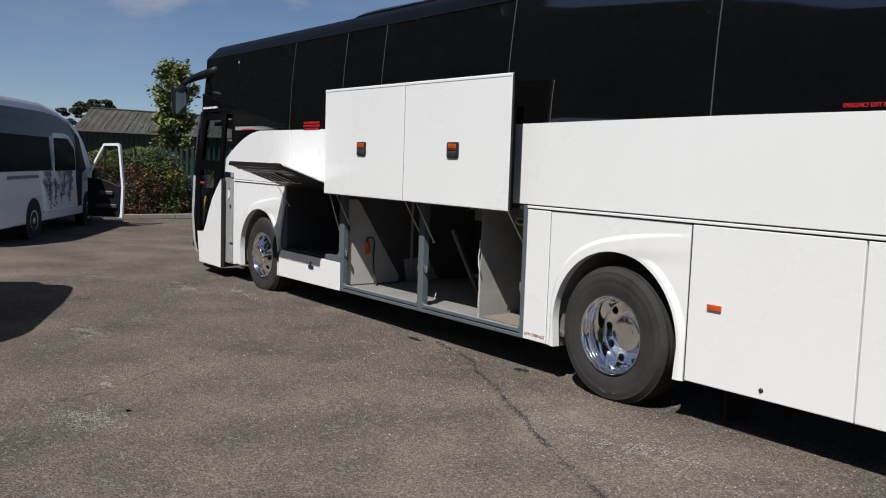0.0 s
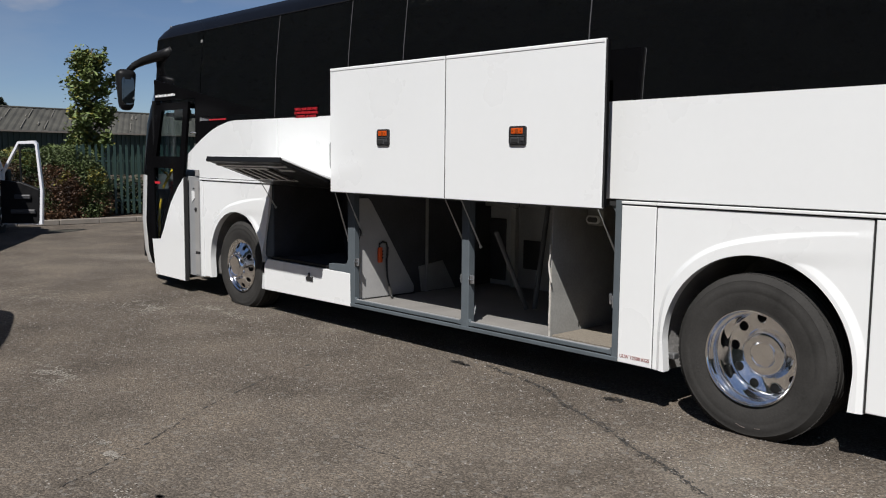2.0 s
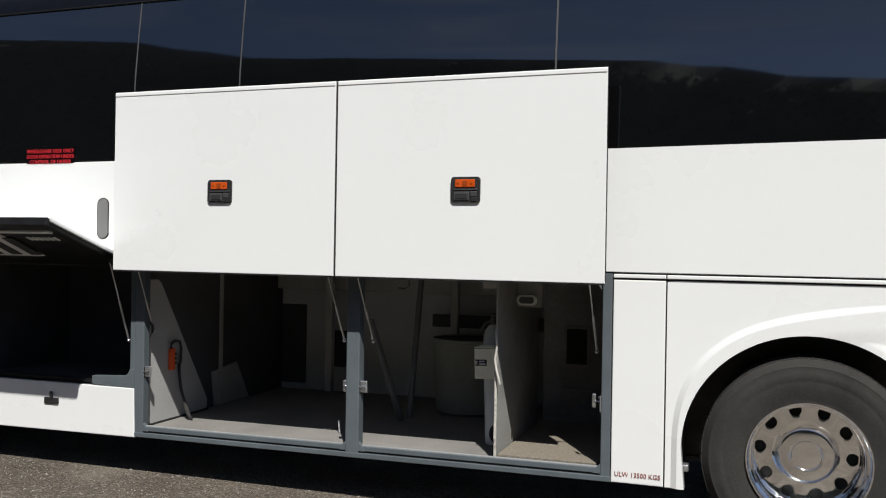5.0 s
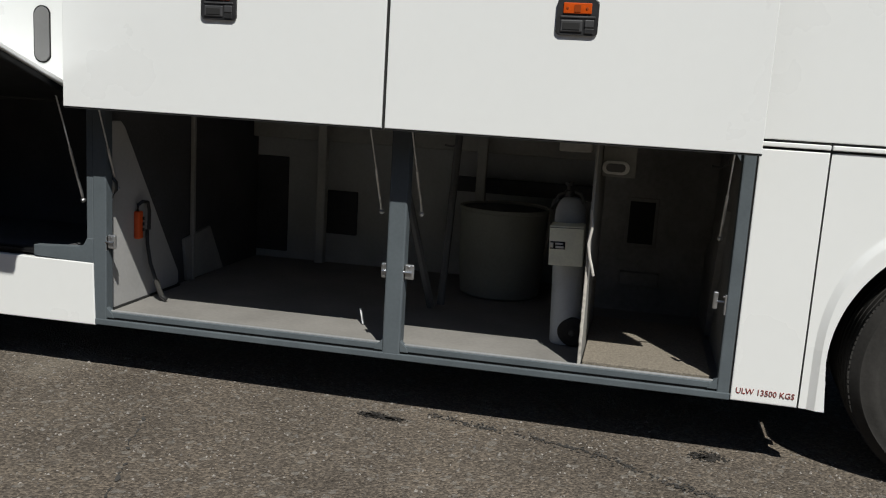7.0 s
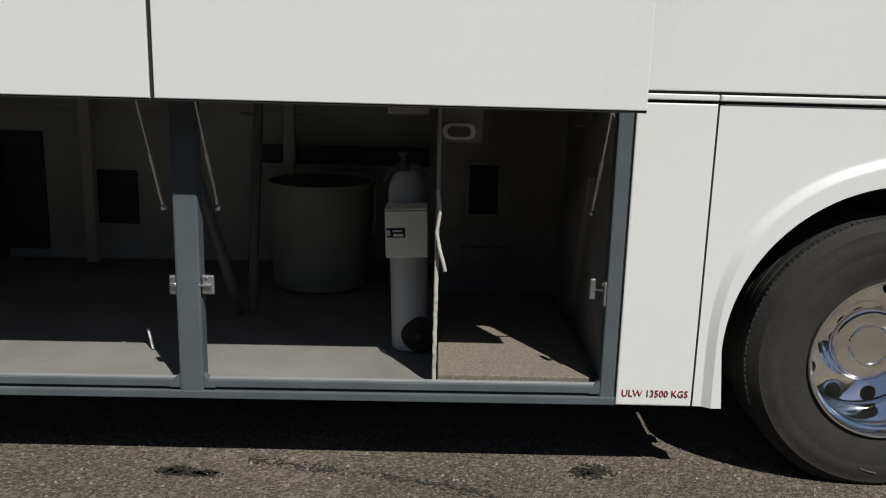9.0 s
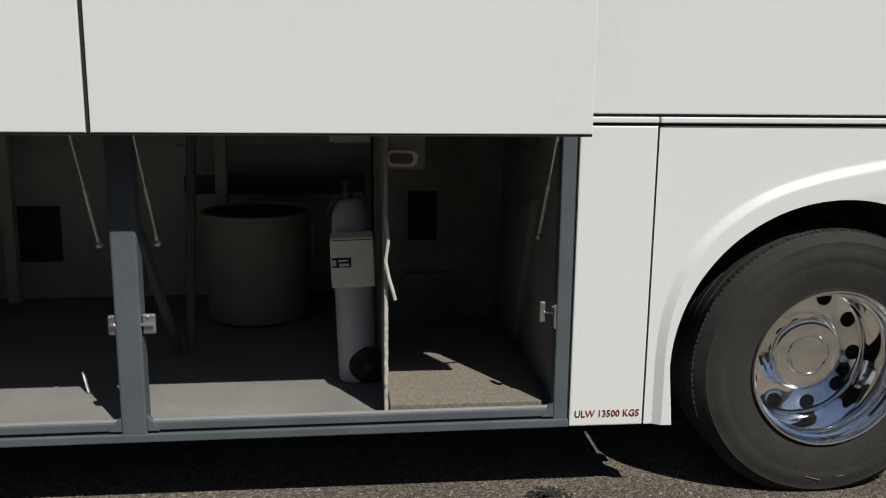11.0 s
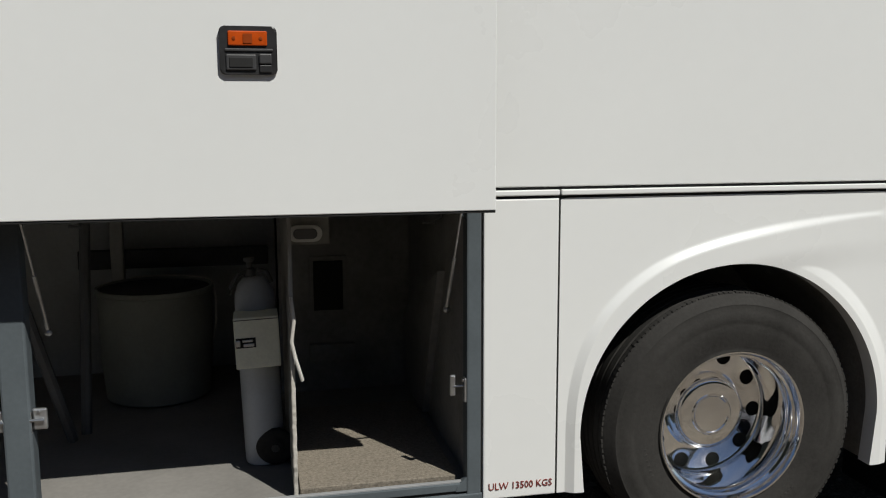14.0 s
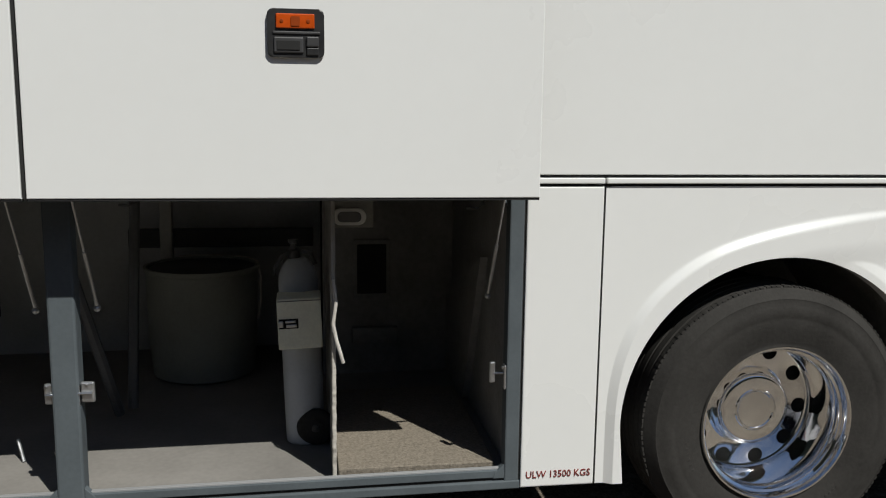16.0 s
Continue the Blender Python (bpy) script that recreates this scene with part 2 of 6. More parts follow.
def asphalt():
    m = bpy.data.materials.new("worn_asphalt")
    m.use_nodes = True
    n, l = m.node_tree.nodes, m.node_tree.links
    b = n["Principled BSDF"]
    tc = n.new("ShaderNodeTexCoord")

    def tex(kind, scale, detail=4):
        x = n.new("ShaderNodeTex" + kind)
        x.inputs["Scale"].default_value = scale
        if kind == "Noise":
            x.inputs["Detail"].default_value = detail
        l.new(tc.outputs["Object"], x.inputs["Vector"])
        return x

    def mix(fac, a, bb, kind="MIX"):
        x = n.new("ShaderNodeMix")
        x.data_type, x.blend_type = "RGBA", kind
        if isinstance(fac, float):
            x.inputs["Factor"].default_value = fac
        else:
            l.new(fac, x.inputs["Factor"])
        for key, v in (("A", a), ("B", bb)):
            if isinstance(v, tuple):
                x.inputs[key].default_value = (*v, 1)
            else:
                l.new(v, x.inputs[key])
        return x.outputs["Result"]

    def ramp(value, stops):
        x = n.new("ShaderNodeValToRGB")
        e = x.color_ramp.elements
        while len(e) < len(stops):
            e.new(0.5)
        for el, (p, c) in zip(e, stops):
            el.position, el.color = p, (*c, 1)
        l.new(value, x.inputs["Fac"])
        return x.outputs["Color"]

    stones = tex("Voronoi", 95)
    chips = tex("Voronoi", 38)
    grain = tex("Noise", 60, 5)
    mid = tex("Noise", 1.1, 8)
    large = tex("Noise", 0.22, 6)
    patch = tex("Noise", 0.55, 9)
    base = ramp(large.outputs["Fac"], [(0.35, (0.093, 0.079, 0.066)), (0.62, (0.128, 0.110, 0.092))])
    base = mix(0.75, base, ramp(mid.outputs["Fac"], [(0.34, (0.68, 0.675, 0.67)), (0.5, (1.0, 1.0, 1.0)), (0.66, (1.27, 1.25, 1.21))]), "MULTIPLY")
    base = mix(0.85, base, ramp(grain.outputs["Fac"], [(0.32, (0.60, 0.60, 0.60)), (0.5, (1, 1, 1)), (0.7, (1.32, 1.30, 1.27))]), "MULTIPLY")
    bw = n.new("ShaderNodeRGBToBW")
    l.new(stones.outputs["Color"], bw.inputs[0])
    base = mix(0.6, base, ramp(bw.outputs[0], [(0.15, (0.45, 0.44, 0.43)), (0.5, (0.95, 0.95, 0.95)), (0.85, (1.9, 1.85, 1.75))]), "MULTIPLY")
    bw2 = n.new("ShaderNodeRGBToBW")
    l.new(chips.outputs["Color"], bw2.inputs[0])
    base = mix(ramp(bw2.outputs[0], [(0.80, (0, 0, 0)), (0.84, (0.5, 0.5, 0.5))]), base, (0.20, 0.185, 0.165))
    base = mix(ramp(patch.outputs["Fac"], [(0.60, (0, 0, 0)), (0.72, (0.55, 0.55, 0.55))]), base, (0.21, 0.19, 0.16))
    l.new(base, b.inputs["Base Color"])
    b.inputs["Roughness"].default_value = 0.9
    b.inputs["Specular IOR Level"].default_value = 0.10
    h = n.new("ShaderNodeMath")
    h.operation = "ADD"
    l.new(stones.outputs["Distance"], h.inputs[0])
    l.new(grain.outputs["Fac"], h.inputs[1])
    bp = n.new("ShaderNodeBump")
    bp.inputs["Strength"].default_value, bp.inputs["Distance"].default_value = 0.75, 0.008
    bp.invert = True
    l.new(h.outputs[0], bp.inputs["Height"])
    l.new(bp.outputs["Normal"], b.inputs["Normal"])
    return m


ASPHALT = asphalt()
SCUFF = material("grazed_rubber", (0.12, 0.10, 0.092), 0.9, var=0.4, scale=30)
PALE_WEAR = material("pale_worn_aggregate", (0.26, 0.238, 0.205), 0.95, var=0.3, scale=20, island=0.35)
TAR = material("dark_crack_filler", (0.04, 0.037, 0.034), 0.95, var=0.4, scale=9, bump=0.4, bump_scale=120)
OIL = material("oil_stain", (0.026, 0.023, 0.02), 0.7, var=0.3, scale=9, bump=0.5, bump_scale=120)
GRAVEL = material("loose_grit", (0.18, 0.165, 0.15), 0.95, var=0.3, island=0.5)
CONCRETE = material("kerb_concrete", (0.22, 0.195, 0.165), 0.9, var=0.2, scale=4, bump=0.3, bump_scale=60)
SOIL = material("verge_soil", (0.07, 0.05, 0.035), 0.95, var=0.4, scale=3, bump=0.4)
LEAF = material("green_leaves", (0.10, 0.135, 0.036), 0.55, var=0.35, scale=1.4, island=0.5)
LEAF_RED = material("bronze_hedge_leaves", (0.080, 0.037, 0.014), 0.6, var=0.35, scale=1.2, island=0.3)
LEAF_HEDGE = material("hedge_leaves", (0.055, 0.078, 0.020), 0.6, var=0.4, scale=1.2, island=0.35)
LEAF_GOLD = material("yellow_green_leaves", (0.16, 0.14, 0.02), 0.6, var=0.3, scale=2, island=0.4)
LEAF_YARD = material("shaded_yard_leaves", (0.062, 0.072, 0.048), 0.8, var=0.3, scale=0.6, island=0.3)
LEAF_DARK = material("dark_far_leaves", (0.034, 0.046, 0.022), 0.8, var=0.4, scale=0.6, island=0.4)
BARK = material("bark", (0.09, 0.07, 0.05), 0.9, var=0.3, scale=9, bump=0.5, bump_scale=40)
ROOF_LAP = material("pale_worn_sheet_edge", (0.15, 0.14, 0.12), 0.9, var=0.35, scale=2)
SHED_GREEN = material("green_cladding", (0.021, 0.041, 0.031), 0.6, var=0.15, scale=0.8)
SHED_ROOF = material("weathered_cement_sheet", (0.055, 0.053, 0.044), 0.9, var=0.45, scale=0.7, bump=0.2, bump_scale=8)
FENCE_GREEN = material("green_fence_paint", (0.024, 0.050, 0.042), 0.5, var=0.15, scale=3)
VAN_GRAPHIC = material("grey_floral_graphic", (0.11, 0.115, 0.135), 0.4, var=0.2, scale=6)
RED_LAMP = material("red_lamp_lens", (0.35, 0.01, 0.01), 0.25, var=0.1)


# ---- mesh helpers ----
def from_bm(name, bm, mat, parent=None, label="", smooth=False, flip=True):
    if flip:
        bmesh.ops.recalc_face_normals(bm, faces=bm.faces)
    me = bpy.data.meshes.new(name)
    bm.to_mesh(me)
    bm.free()
    mats = mat if isinstance(mat, (list, tuple)) else [mat]
    for x in mats:
        me.materials.append(x)
    if smooth:
        me.polygons.foreach_set("use_smooth", [True] * len(me.polygons))
    ob = new(name, me)
    if parent is not None:
        ob.parent = parent
        if parent.type == "EMPTY":
            ob.matrix_parent_inverse = parent.matrix_basis.inverted()
    if label:
        tagged(ob, label=label)
    return ob


part = from_bm


def thing(name, at, label, category, group="", kind=""):
    e = new(name)
    e.empty_display_size = 0.2
    e.matrix_basis = Matrix.Translation(at)
    return tagged(e, label, category, group, kind)


def sharp(ob, angle=35):
    """Smooth faces, with edges over the angle kept sharp."""
    me = ob.data
    me.polygons.foreach_set("use_smooth", [True] * len(me.polygons))
    me.set_sharp_from_angle(angle=radians(angle))
    return ob


def add_box(bm, x0, x1, y0, y1, z0, z1, bevel=0.0, m=None, seg=2):
    r = bmesh.ops.create_cube(bm, size=1)
    vs = r["verts"]
    for v in vs:
        v.co = Vector(((x0 + x1) / 2 + v.co.x * (x1 - x0), (y0 + y1) / 2 + v.co.y * (y1 - y0), (z0 + z1) / 2 + v.co.z * (z1 - z0)))
    if bevel:
        es = list({e for v in vs for e in v.link_edges})
        g = bmesh.ops.bevel(bm, geom=es, offset=bevel, segments=seg, affect="EDGES", profile=0.5)
        vs = list({v for f in g["faces"] for v in f.verts} | {v for v in vs if v.is_valid})
    if m is not None:
        bmesh.ops.transform(bm, matrix=m, verts=[v for v in vs if v.is_valid])
    return bm


def box(x0, x1, y0, y1, z0, z1, bevel=0.0, m=None):
    return add_box(bmesh.new(), x0, x1, y0, y1, z0, z1, bevel, m)


def add_plate(bm, pts, axis, a, b, bevel=0.0):
    """A flat outline extruded along an axis from a to b. Points are (x, z) for y, (y, z) for x, (x, y) for z."""
    def at(p, d):
        return {"y": (p[0], d, p[1]), "x": (d, p[0], p[1]), "z": (p[0], p[1], d)}[axis]
    lo = [bm.verts.new(at(p, a)) for p in pts]
    hi = [bm.verts.new(at(p, b)) for p in pts]
    n = len(pts)
    faces = [bm.faces.new(lo), bm.faces.new(hi[::-1])]
    for i in range(n):
        faces.append(bm.faces.new((lo[i], lo[(i + 1) % n], hi[(i + 1) % n], hi[i])))
    if bevel:
        es = [e for f in faces[:2] for e in f.edges]
        bmesh.ops.bevel(bm, geom=list(set(es)), offset=bevel, segments=2, affect="EDGES", profile=0.5)
    return bm


def plate(pts, axis, a, b, bevel=0.0):
    return add_plate(bmesh.new(), pts, axis, a, b, bevel)


def add_lathe(bm, prof, center, steps=48, axis="y", closed=False):
    """Turn a profile of (radius, along) about an axis through center."""
    c = Vector(center)
    rings = []
    for r, d in prof:
        ring = []
        for i in range(steps):
            a = 2 * math.pi * i / steps
            u, v = r * math.cos(a), r * math.sin(a)
            off = {"y": (u, d, v), "x": (d, u, v), "z": (u, v, d)}[axis]
            ring.append(bm.verts.new(c + Vector(off)))
        rings.append(ring)
    pairs = list(zip(rings, rings[1:])) + ([(rings[-1], rings[0])] if closed else [])
    for p, q in pairs:
        for i in range(steps):
            j = (i + 1) % steps
            bm.faces.new((p[i], p[j], q[j], q[i]))
    if not closed:
        for ring, (r, d) in ((rings[0], prof[0]), (rings[-1], prof[-1])):
            if r > 1e-4:
                bm.faces.new(ring)
    return bm


def lathe(prof, center, steps=48, axis="y", closed=False):
    return add_lathe(bmesh.new(), prof, center, steps, axis, closed)


def add_tube(bm, pts, radius, steps=8, taper=None):
    pts = [Vector(p) for p in pts]
    rings = []
    for i, p in enumerate(pts):
        d = (pts[min(i + 1, len(pts) - 1)] - pts[max(i - 1, 0)]).normalized()
        u = d.cross(Vector((0, 0, 1)) if abs(d.z) < 0.95 else Vector((1, 0, 0))).normalized()
        v = d.cross(u)
        r = radius if taper is None else radius * (1 + (taper - 1) * i / (len(pts) - 1))
        rings.append([bm.verts.new(p + r * (math.cos(2 * math.pi * k / steps) * u + math.sin(2 * math.pi * k / steps) * v)) for k in range(steps)])
    for p, q in zip(rings, rings[1:]):
        for i in range(steps):
            bm.faces.new((p[i], p[(i + 1) % steps], q[(i + 1) % steps], q[i]))
    bm.faces.new(rings[0]), bm.faces.new(rings[-1])
    return bm


def tube(pts, radius, steps=8, taper=None):
    return add_tube(bmesh.new(), pts, radius, steps, taper)


def rounded(x0, x1, z0, z1, r, n=6):
    out = []
    for cx, cz, a0 in ((x1 - r, z1 - r, 0), (x0 + r, z1 - r, 90), (x0 + r, z0 + r, 180), (x1 - r, z0 + r, 270)):
        for i in range(n + 1):
            a = radians(a0 + 90 * i / n)
            out.append((cx + r * math.cos(a), cz + r * math.sin(a)))
    return out


def text_mesh(name, body, size, mat, parent, m, label="", thick=0.0015, width=None):
    cu = bpy.data.curves.new(name, "FONT")
    cu.body, cu.size, cu.extrude, cu.align_x, cu.align_y, cu.resolution_u = body, size, thick, "CENTER", "CENTER", 2
    tmp = bpy.data.objects.new(name, cu)
    scene.collection.objects.link(tmp)
    bpy.context.view_layer.update()
    me = bpy.data.meshes.new_from_object(tmp.evaluated_get(bpy.context.evaluated_depsgraph_get()))
    bpy.data.objects.remove(tmp)
    xs = [v.co.x for v in me.vertices]
    s = width / (max(xs) - min(xs)) if width else 1.0
    me.transform(m @ Matrix.Diagonal((s, 1, 1, 1)))
    me.materials.clear()
    me.materials.append(mat)
    ob = new(name, me)
    ob.parent = parent
    if parent.type == "EMPTY":
        ob.matrix_parent_inverse = parent.matrix_basis.inverted()
    return tagged(ob, label=label)


def smoothstep(a, b, x):
    t = min(1.0, max(0.0, (x - a) / (b - a)))
    return t * t * (3 - 2 * t)


# ---- ground ----
def ground_sheet():
    bm = bmesh.new()
    xs = [-900, -200, -60, -18.42, -8, 0, 8, 60, 200, 900]
    ys = [-900, -200, -60, -20, -6, 0, 6, 20, 60, 200, 900]
    grid = [[bm.verts.new((x, y, 0)) for y in ys] for x in xs]
    for i in range(len(xs) - 1):
        for j in range(len(ys) - 1):
            bm.faces.new((grid[i][j], grid[i + 1][j], grid[i + 1][j + 1], grid[i][j + 1]))
    return bm


tagged(part("ground", ground_sheet(), ASPHALT, label="worn grey-brown asphalt yard with fine stones"), category="ground", kind="structure")


def crack_line(pts, width, seed):
    """A broken, wandering seam of dark filler."""
    rnd = random.Random(seed)
    bm = bmesh.new()
    for (x0, y0), (x1, y1) in zip(pts, pts[1:]):
        d = Vector((x1 - x0, y1 - y0))
        steps = max(2, int(d.length / 0.012))
        nrm = Vector((-d.y, d.x)).normalized()
        prev = None
        for i in range(steps + 1):
            t = i / steps
            p = Vector((x0, y0)) + d * t
            w = noise.noise((p.x * 3, p.y * 3, seed)) * 0.035 + noise.noise((p.x * 14, p.y * 14, seed)) * 0.02
            p = p + nrm * w
            half = max(0.0, width * (0.35 + 1.1 * noise.noise((p.x * 23, p.y * 23, seed + 5)))) * 0.5 * rnd.uniform(0.5, 1.3)
            if half < 0.0012 or rnd.random() < 0.12:
                prev = None
                continue
            cur = (bm.verts.new((*(p + nrm * half), 0.0035)), bm.verts.new((*(p - nrm * half), 0.0035)))
            if prev:
                bm.faces.new((prev[0], prev[1], cur[1], cur[0]))
            prev = cur
    return bm


for k, (pts, w) in enumerate((([(-2.33, 0.08), (-1.94, 0.0), (-1.57, -0.09), (-1.2, -0.32), (-1.0, -0.38), (-0.24, -0.76), (0.56, -1.15), (1.34, -1.49), (2.3, -2.05)], 0.016),
                              ([(-3.55, -0.40), (-3.40, -0.71), (-2.91, -1.92), (-2.26, -2.82), (-1.9, -3.4)], 0.020),
                              ([(-9.9, -0.1), (-9.49, -0.39), (-7.92, -1.90), (-7.2, -2.6)], 0.022),
                              ([(-1.9, -1.95), (-1.61, -1.90), (-0.93, -1.84), (-0.3, -1.8)], 0.012))):
    tagged(part("asphalt_crack", crack_line(pts, w, 11 + k), TAR, label="thin dark crack line wandering across the asphalt"), category="crack", group="asphalt cracks", kind="stuff")


def speckle(name, points, mat, seed, label, category, group):
    """Many small flat chips of irregular outline lying on the ground."""
    rnd = random.Random(seed)
    vs, fs = [], []
    for x, y, r in points(rnd):
        b = len(vs)
        n = 6
        for k in range(n):
            q = r * rnd.uniform(0.55, 1.35)
            vs.append((x + q * math.cos(k * 6.283 / n), y + q * math.sin(k * 6.283 / n), 0.0038 + 0.0002 * (b % 7) / 7))
        fs.append(tuple(range(b, b + n)))
    me = bpy.data.meshes.new(name)
    me.from_pydata(vs, [], fs)
    me.materials.append(mat)
    return tagged(new(name, me), label, category, group, "stuff")


SEAM = [(-2.33, 0.08), (-1.94, 0.0), (-1.57, -0.09), (-1.2, -0.32), (-1.0, -0.38), (-0.24, -0.76), (0.56, -1.15), (1.34, -1.49), (2.3, -2.05)]


def seam_chips(rnd):
    for (x0, y0), (x1, y1) in zip(SEAM, SEAM[1:]):
        n = int(math.hypot(x1 - x0, y1 - y0) * 300)
        for _ in range(n):
            t = rnd.random()
            x, y = x0 + (x1 - x0) * t, y0 + (y1 - y0) * t
            if noise.noise((x * 7, y * 7, 2.0)) > -0.15:
                yield x + rnd.gauss(0, 0.015), y + rnd.gauss(0, 0.017) + 0.03 * noise.noise((x * 3, y * 3, 11)), rnd.uniform(0.002, 0.008)


for k, (cx, cy, rx, ry) in enumerate(((-2.57, -0.02, 0.072, 0.034), (-2.47, -0.035, 0.055, 0.020), (-1.05, 0.045, 0.090, 0.056), (-1.46, -3.09, 0.024, 0.014))):
    def stain_spots(rnd, cx=cx, cy=cy, rx=rx, ry=ry):
        for _ in range(260):
            u, v = rnd.gauss(0, 0.52), rnd.gauss(0, 0.52)
            r = math.hypot(u, v)
            if r < 1.5 and noise.noise((u * 2.2 + cx * 9, v * 2.2, 3.0)) > -0.28 * (1.6 - r):
                yield cx + rx * u, cy + ry * v, rnd.uniform(0.004, 0.012) * (1.2 - 0.5 * r)
    speckle("oil_stain", stain_spots, OIL, 60 + k, "dark oil stain soaked into the asphalt", "stain", "oil stains")
speckle("crumbled_seam", seam_chips, TAR, 71, "crumbled dark pits along the asphalt seam", "crack", "asphalt cracks")
for k, (cx, cy, sx, sy, n) in enumerate(((-2.3, -3.02, 0.10, 0.05, 130), (-1.4, -3.35, 0.20, 0.10, 160), (-6.6, -0.85, 0.30, 0.12, 260), (-5.9, -0.36, 0.35, 0.06, 170), (0.8, -0.72, 0.42, 0.14, 340), (-4.24, -2.65, 0.25, 0.08, 170), (-8.2, -1.5, 0.5, 0.2, 200))):
    def patch_chips(rnd, cx=cx, cy=cy, sx=sx, sy=sy, n=n):
        for _ in range(n * 7):
            x, y = rnd.gauss(cx, sx), rnd.gauss(cy, sy)
            if noise.noise((x * 5, y * 8, 4.0)) > -0.05:
                yield x, y, rnd.uniform(0.002, 0.008)
    speckle("worn_patch", patch_chips, PALE_WEAR, 80 + k, "pale worn patch where the aggregate shows", "stain", "worn patches")


def ring_chips(rnd):
    for k in range(420):
        a = rnd.uniform(0, 6.283)
        if noise.noise((math.cos(a) * 2, math.sin(a) * 2, 6.0)) > -0.25:
            d = rnd.gauss(0.078, 0.0022)
            yield -0.145 + d * math.cos(a), -0.245 + d * math.sin(a), rnd.uniform(0.001, 0.0026)


speckle("chalk_ring", ring_chips, PALE_WEAR, 95, "faint pale chalky ring dried on the asphalt", "stain", "worn patches")


def grit(count, seed):
    rnd = random.Random(seed)
    vs, fs = [], []
    for _ in range(count):
        x, y = rnd.uniform(-7.5, 3.5), -abs(rnd.gauss(0, 1.9)) + 0.4
        if y < -4.6:
            continue
        s = rnd.uniform(0.0025, 0.007) * (1.7 if rnd.random() < 0.06 else 1)
        a = rnd.uniform(0, 6.28)
        b = len(vs)
        for k in range(4):
            r = s * rnd.uniform(0.7, 1.3)
            vs.append((x + r * math.cos(a + k * 1.571), y + r * math.sin(a + k * 1.571), 0.0))
        vs.append((x + rnd.uniform(-s, s) * 0.4, y, s * rnd.uniform(0.7, 1.1)))
        fs += [(b, b + 1, b + 4), (b + 1, b + 2, b + 4), (b + 2, b + 3, b + 4), (b + 3, b, b + 4)]
    me = bpy.data.meshes.new("loose_grit")
    me.from_pydata(vs, [], fs)
    me.materials.append(GRAVEL)
    return tagged(new("loose_grit", me), "small loose stone chips scattered on the asphalt", "grit", kind="stuff")


grit(9000, 5)

# ---- coach ----
coach = thing("coach", (-2.9, 1.25, 0), "white touring coach with dark tinted windows and raised luggage doors", "coach")
X_FRONT, X_REAR, WAIST, SILL_WIN = -8.95, 3.3, 1.388, 2.062
WIDTH = 2.5
# Side profile above the white band: (inset from the side, height).
PROFILE = [(0.0, SILL_WIN), (0.010, 2.3), (0.026, 2.6), (0.056, 2.9), (0.080, 3.10), (0.104, 3.19), (0.17, 3.265), (0.32, 3.30), (0.7, 3.335), (1.25, 3.35)]


def roof_rise(x):
    """The roof line climbs a little towards the rear."""
    return 0.03 * smoothstep(-3.0, -1.0, x)


def front_x(z):
    """How far forward the nose reaches at a height."""
    pts = [(0.0, -9.1), (0.8, -9.14), (1.4, -9.08), (2.0, -8.95), (2.5, -8.72), (3.0, -8.42), (3.2, -8.2), (3.4, -7.6)]
    for (z0, x0), (z1, x1) in zip(pts, pts[1:]):
        if z <= z1:
            return x0 + (x1 - x0) * (z - z0) / (z1 - z0)
    return pts[-1][1]


def plan_outline(inset, z, n=10):
    """The near half of the body's outline at a height, from the straight side to the middle of the nose."""
    xf = front_x(z)
    pts = []
    rx, ry = 0.95, WIDTH / 2 - inset
    for i in range(n + 1):
        a = math.pi / 2 * i / n
        c, s = max(0.0, math.cos(a)) ** 0.55, max(0.0, math.sin(a)) ** 0.55
        pts.append((xf + rx * (1 - s), inset + ry * (1 - c)))
    return pts


def loft(rows):
    bm = bmesh.new()
    rings = [[bm.verts.new(p) for p in row] for row in rows]
    for p, q in zip(rings, rings[1:]):
        for i in range(len(p) - 1):
            bm.faces.new((p[i], p[i + 1], q[i + 1], q[i]))
    return bm


def nose(zs, side, first=0, last=10):
    rows = []
    for z, inset in zs:
        row = [(x, y, z) for x, y in plan_outline(inset, z)][first:last + 1]
        if side > 0:
            row = [(x, WIDTH - y, z) for x, y, z in row]
        rows.append(row)
    return loft(rows)


white_z = [(0.24, 0.06), (0.4, 0.02), (0.8, 0.0), (1.2, 0.0), (1.40, 0.0)]
black_z = [(1.40, 0.0), (1.7, 0.0), (SILL_WIN, 0.0)] + [(z, i) for i, z in PROFILE[1:-2]]
for side in (-1, 1):
    sharp(part("front_corner_pillar", nose(white_z, side, 0, 1), PANEL_BLACK, coach, "black front corner pillar"))
    sharp(part("front_bumper_side", nose(white_z, side, 1), WHITE, coach, "white front bumper corner"))
    sharp(part("front_corner_pillar", nose([p for p in black_z if p[0] <= 2.31], side, 0, 3), PANEL_BLACK, coach, "black front corner pillar"))
    sharp(part("windscreen", nose([p for p in black_z if p[0] <= 2.31], side, 3), GLASS_CLEAR if side < 0 else GLASS_DARK, coach, "dark wrap-round windscreen"))
    sharp(part("windscreen_header", nose([p for p in black_z if p[0] >= 2.29], side), GLASS_DARK, coach, "black header over the windscreen"))

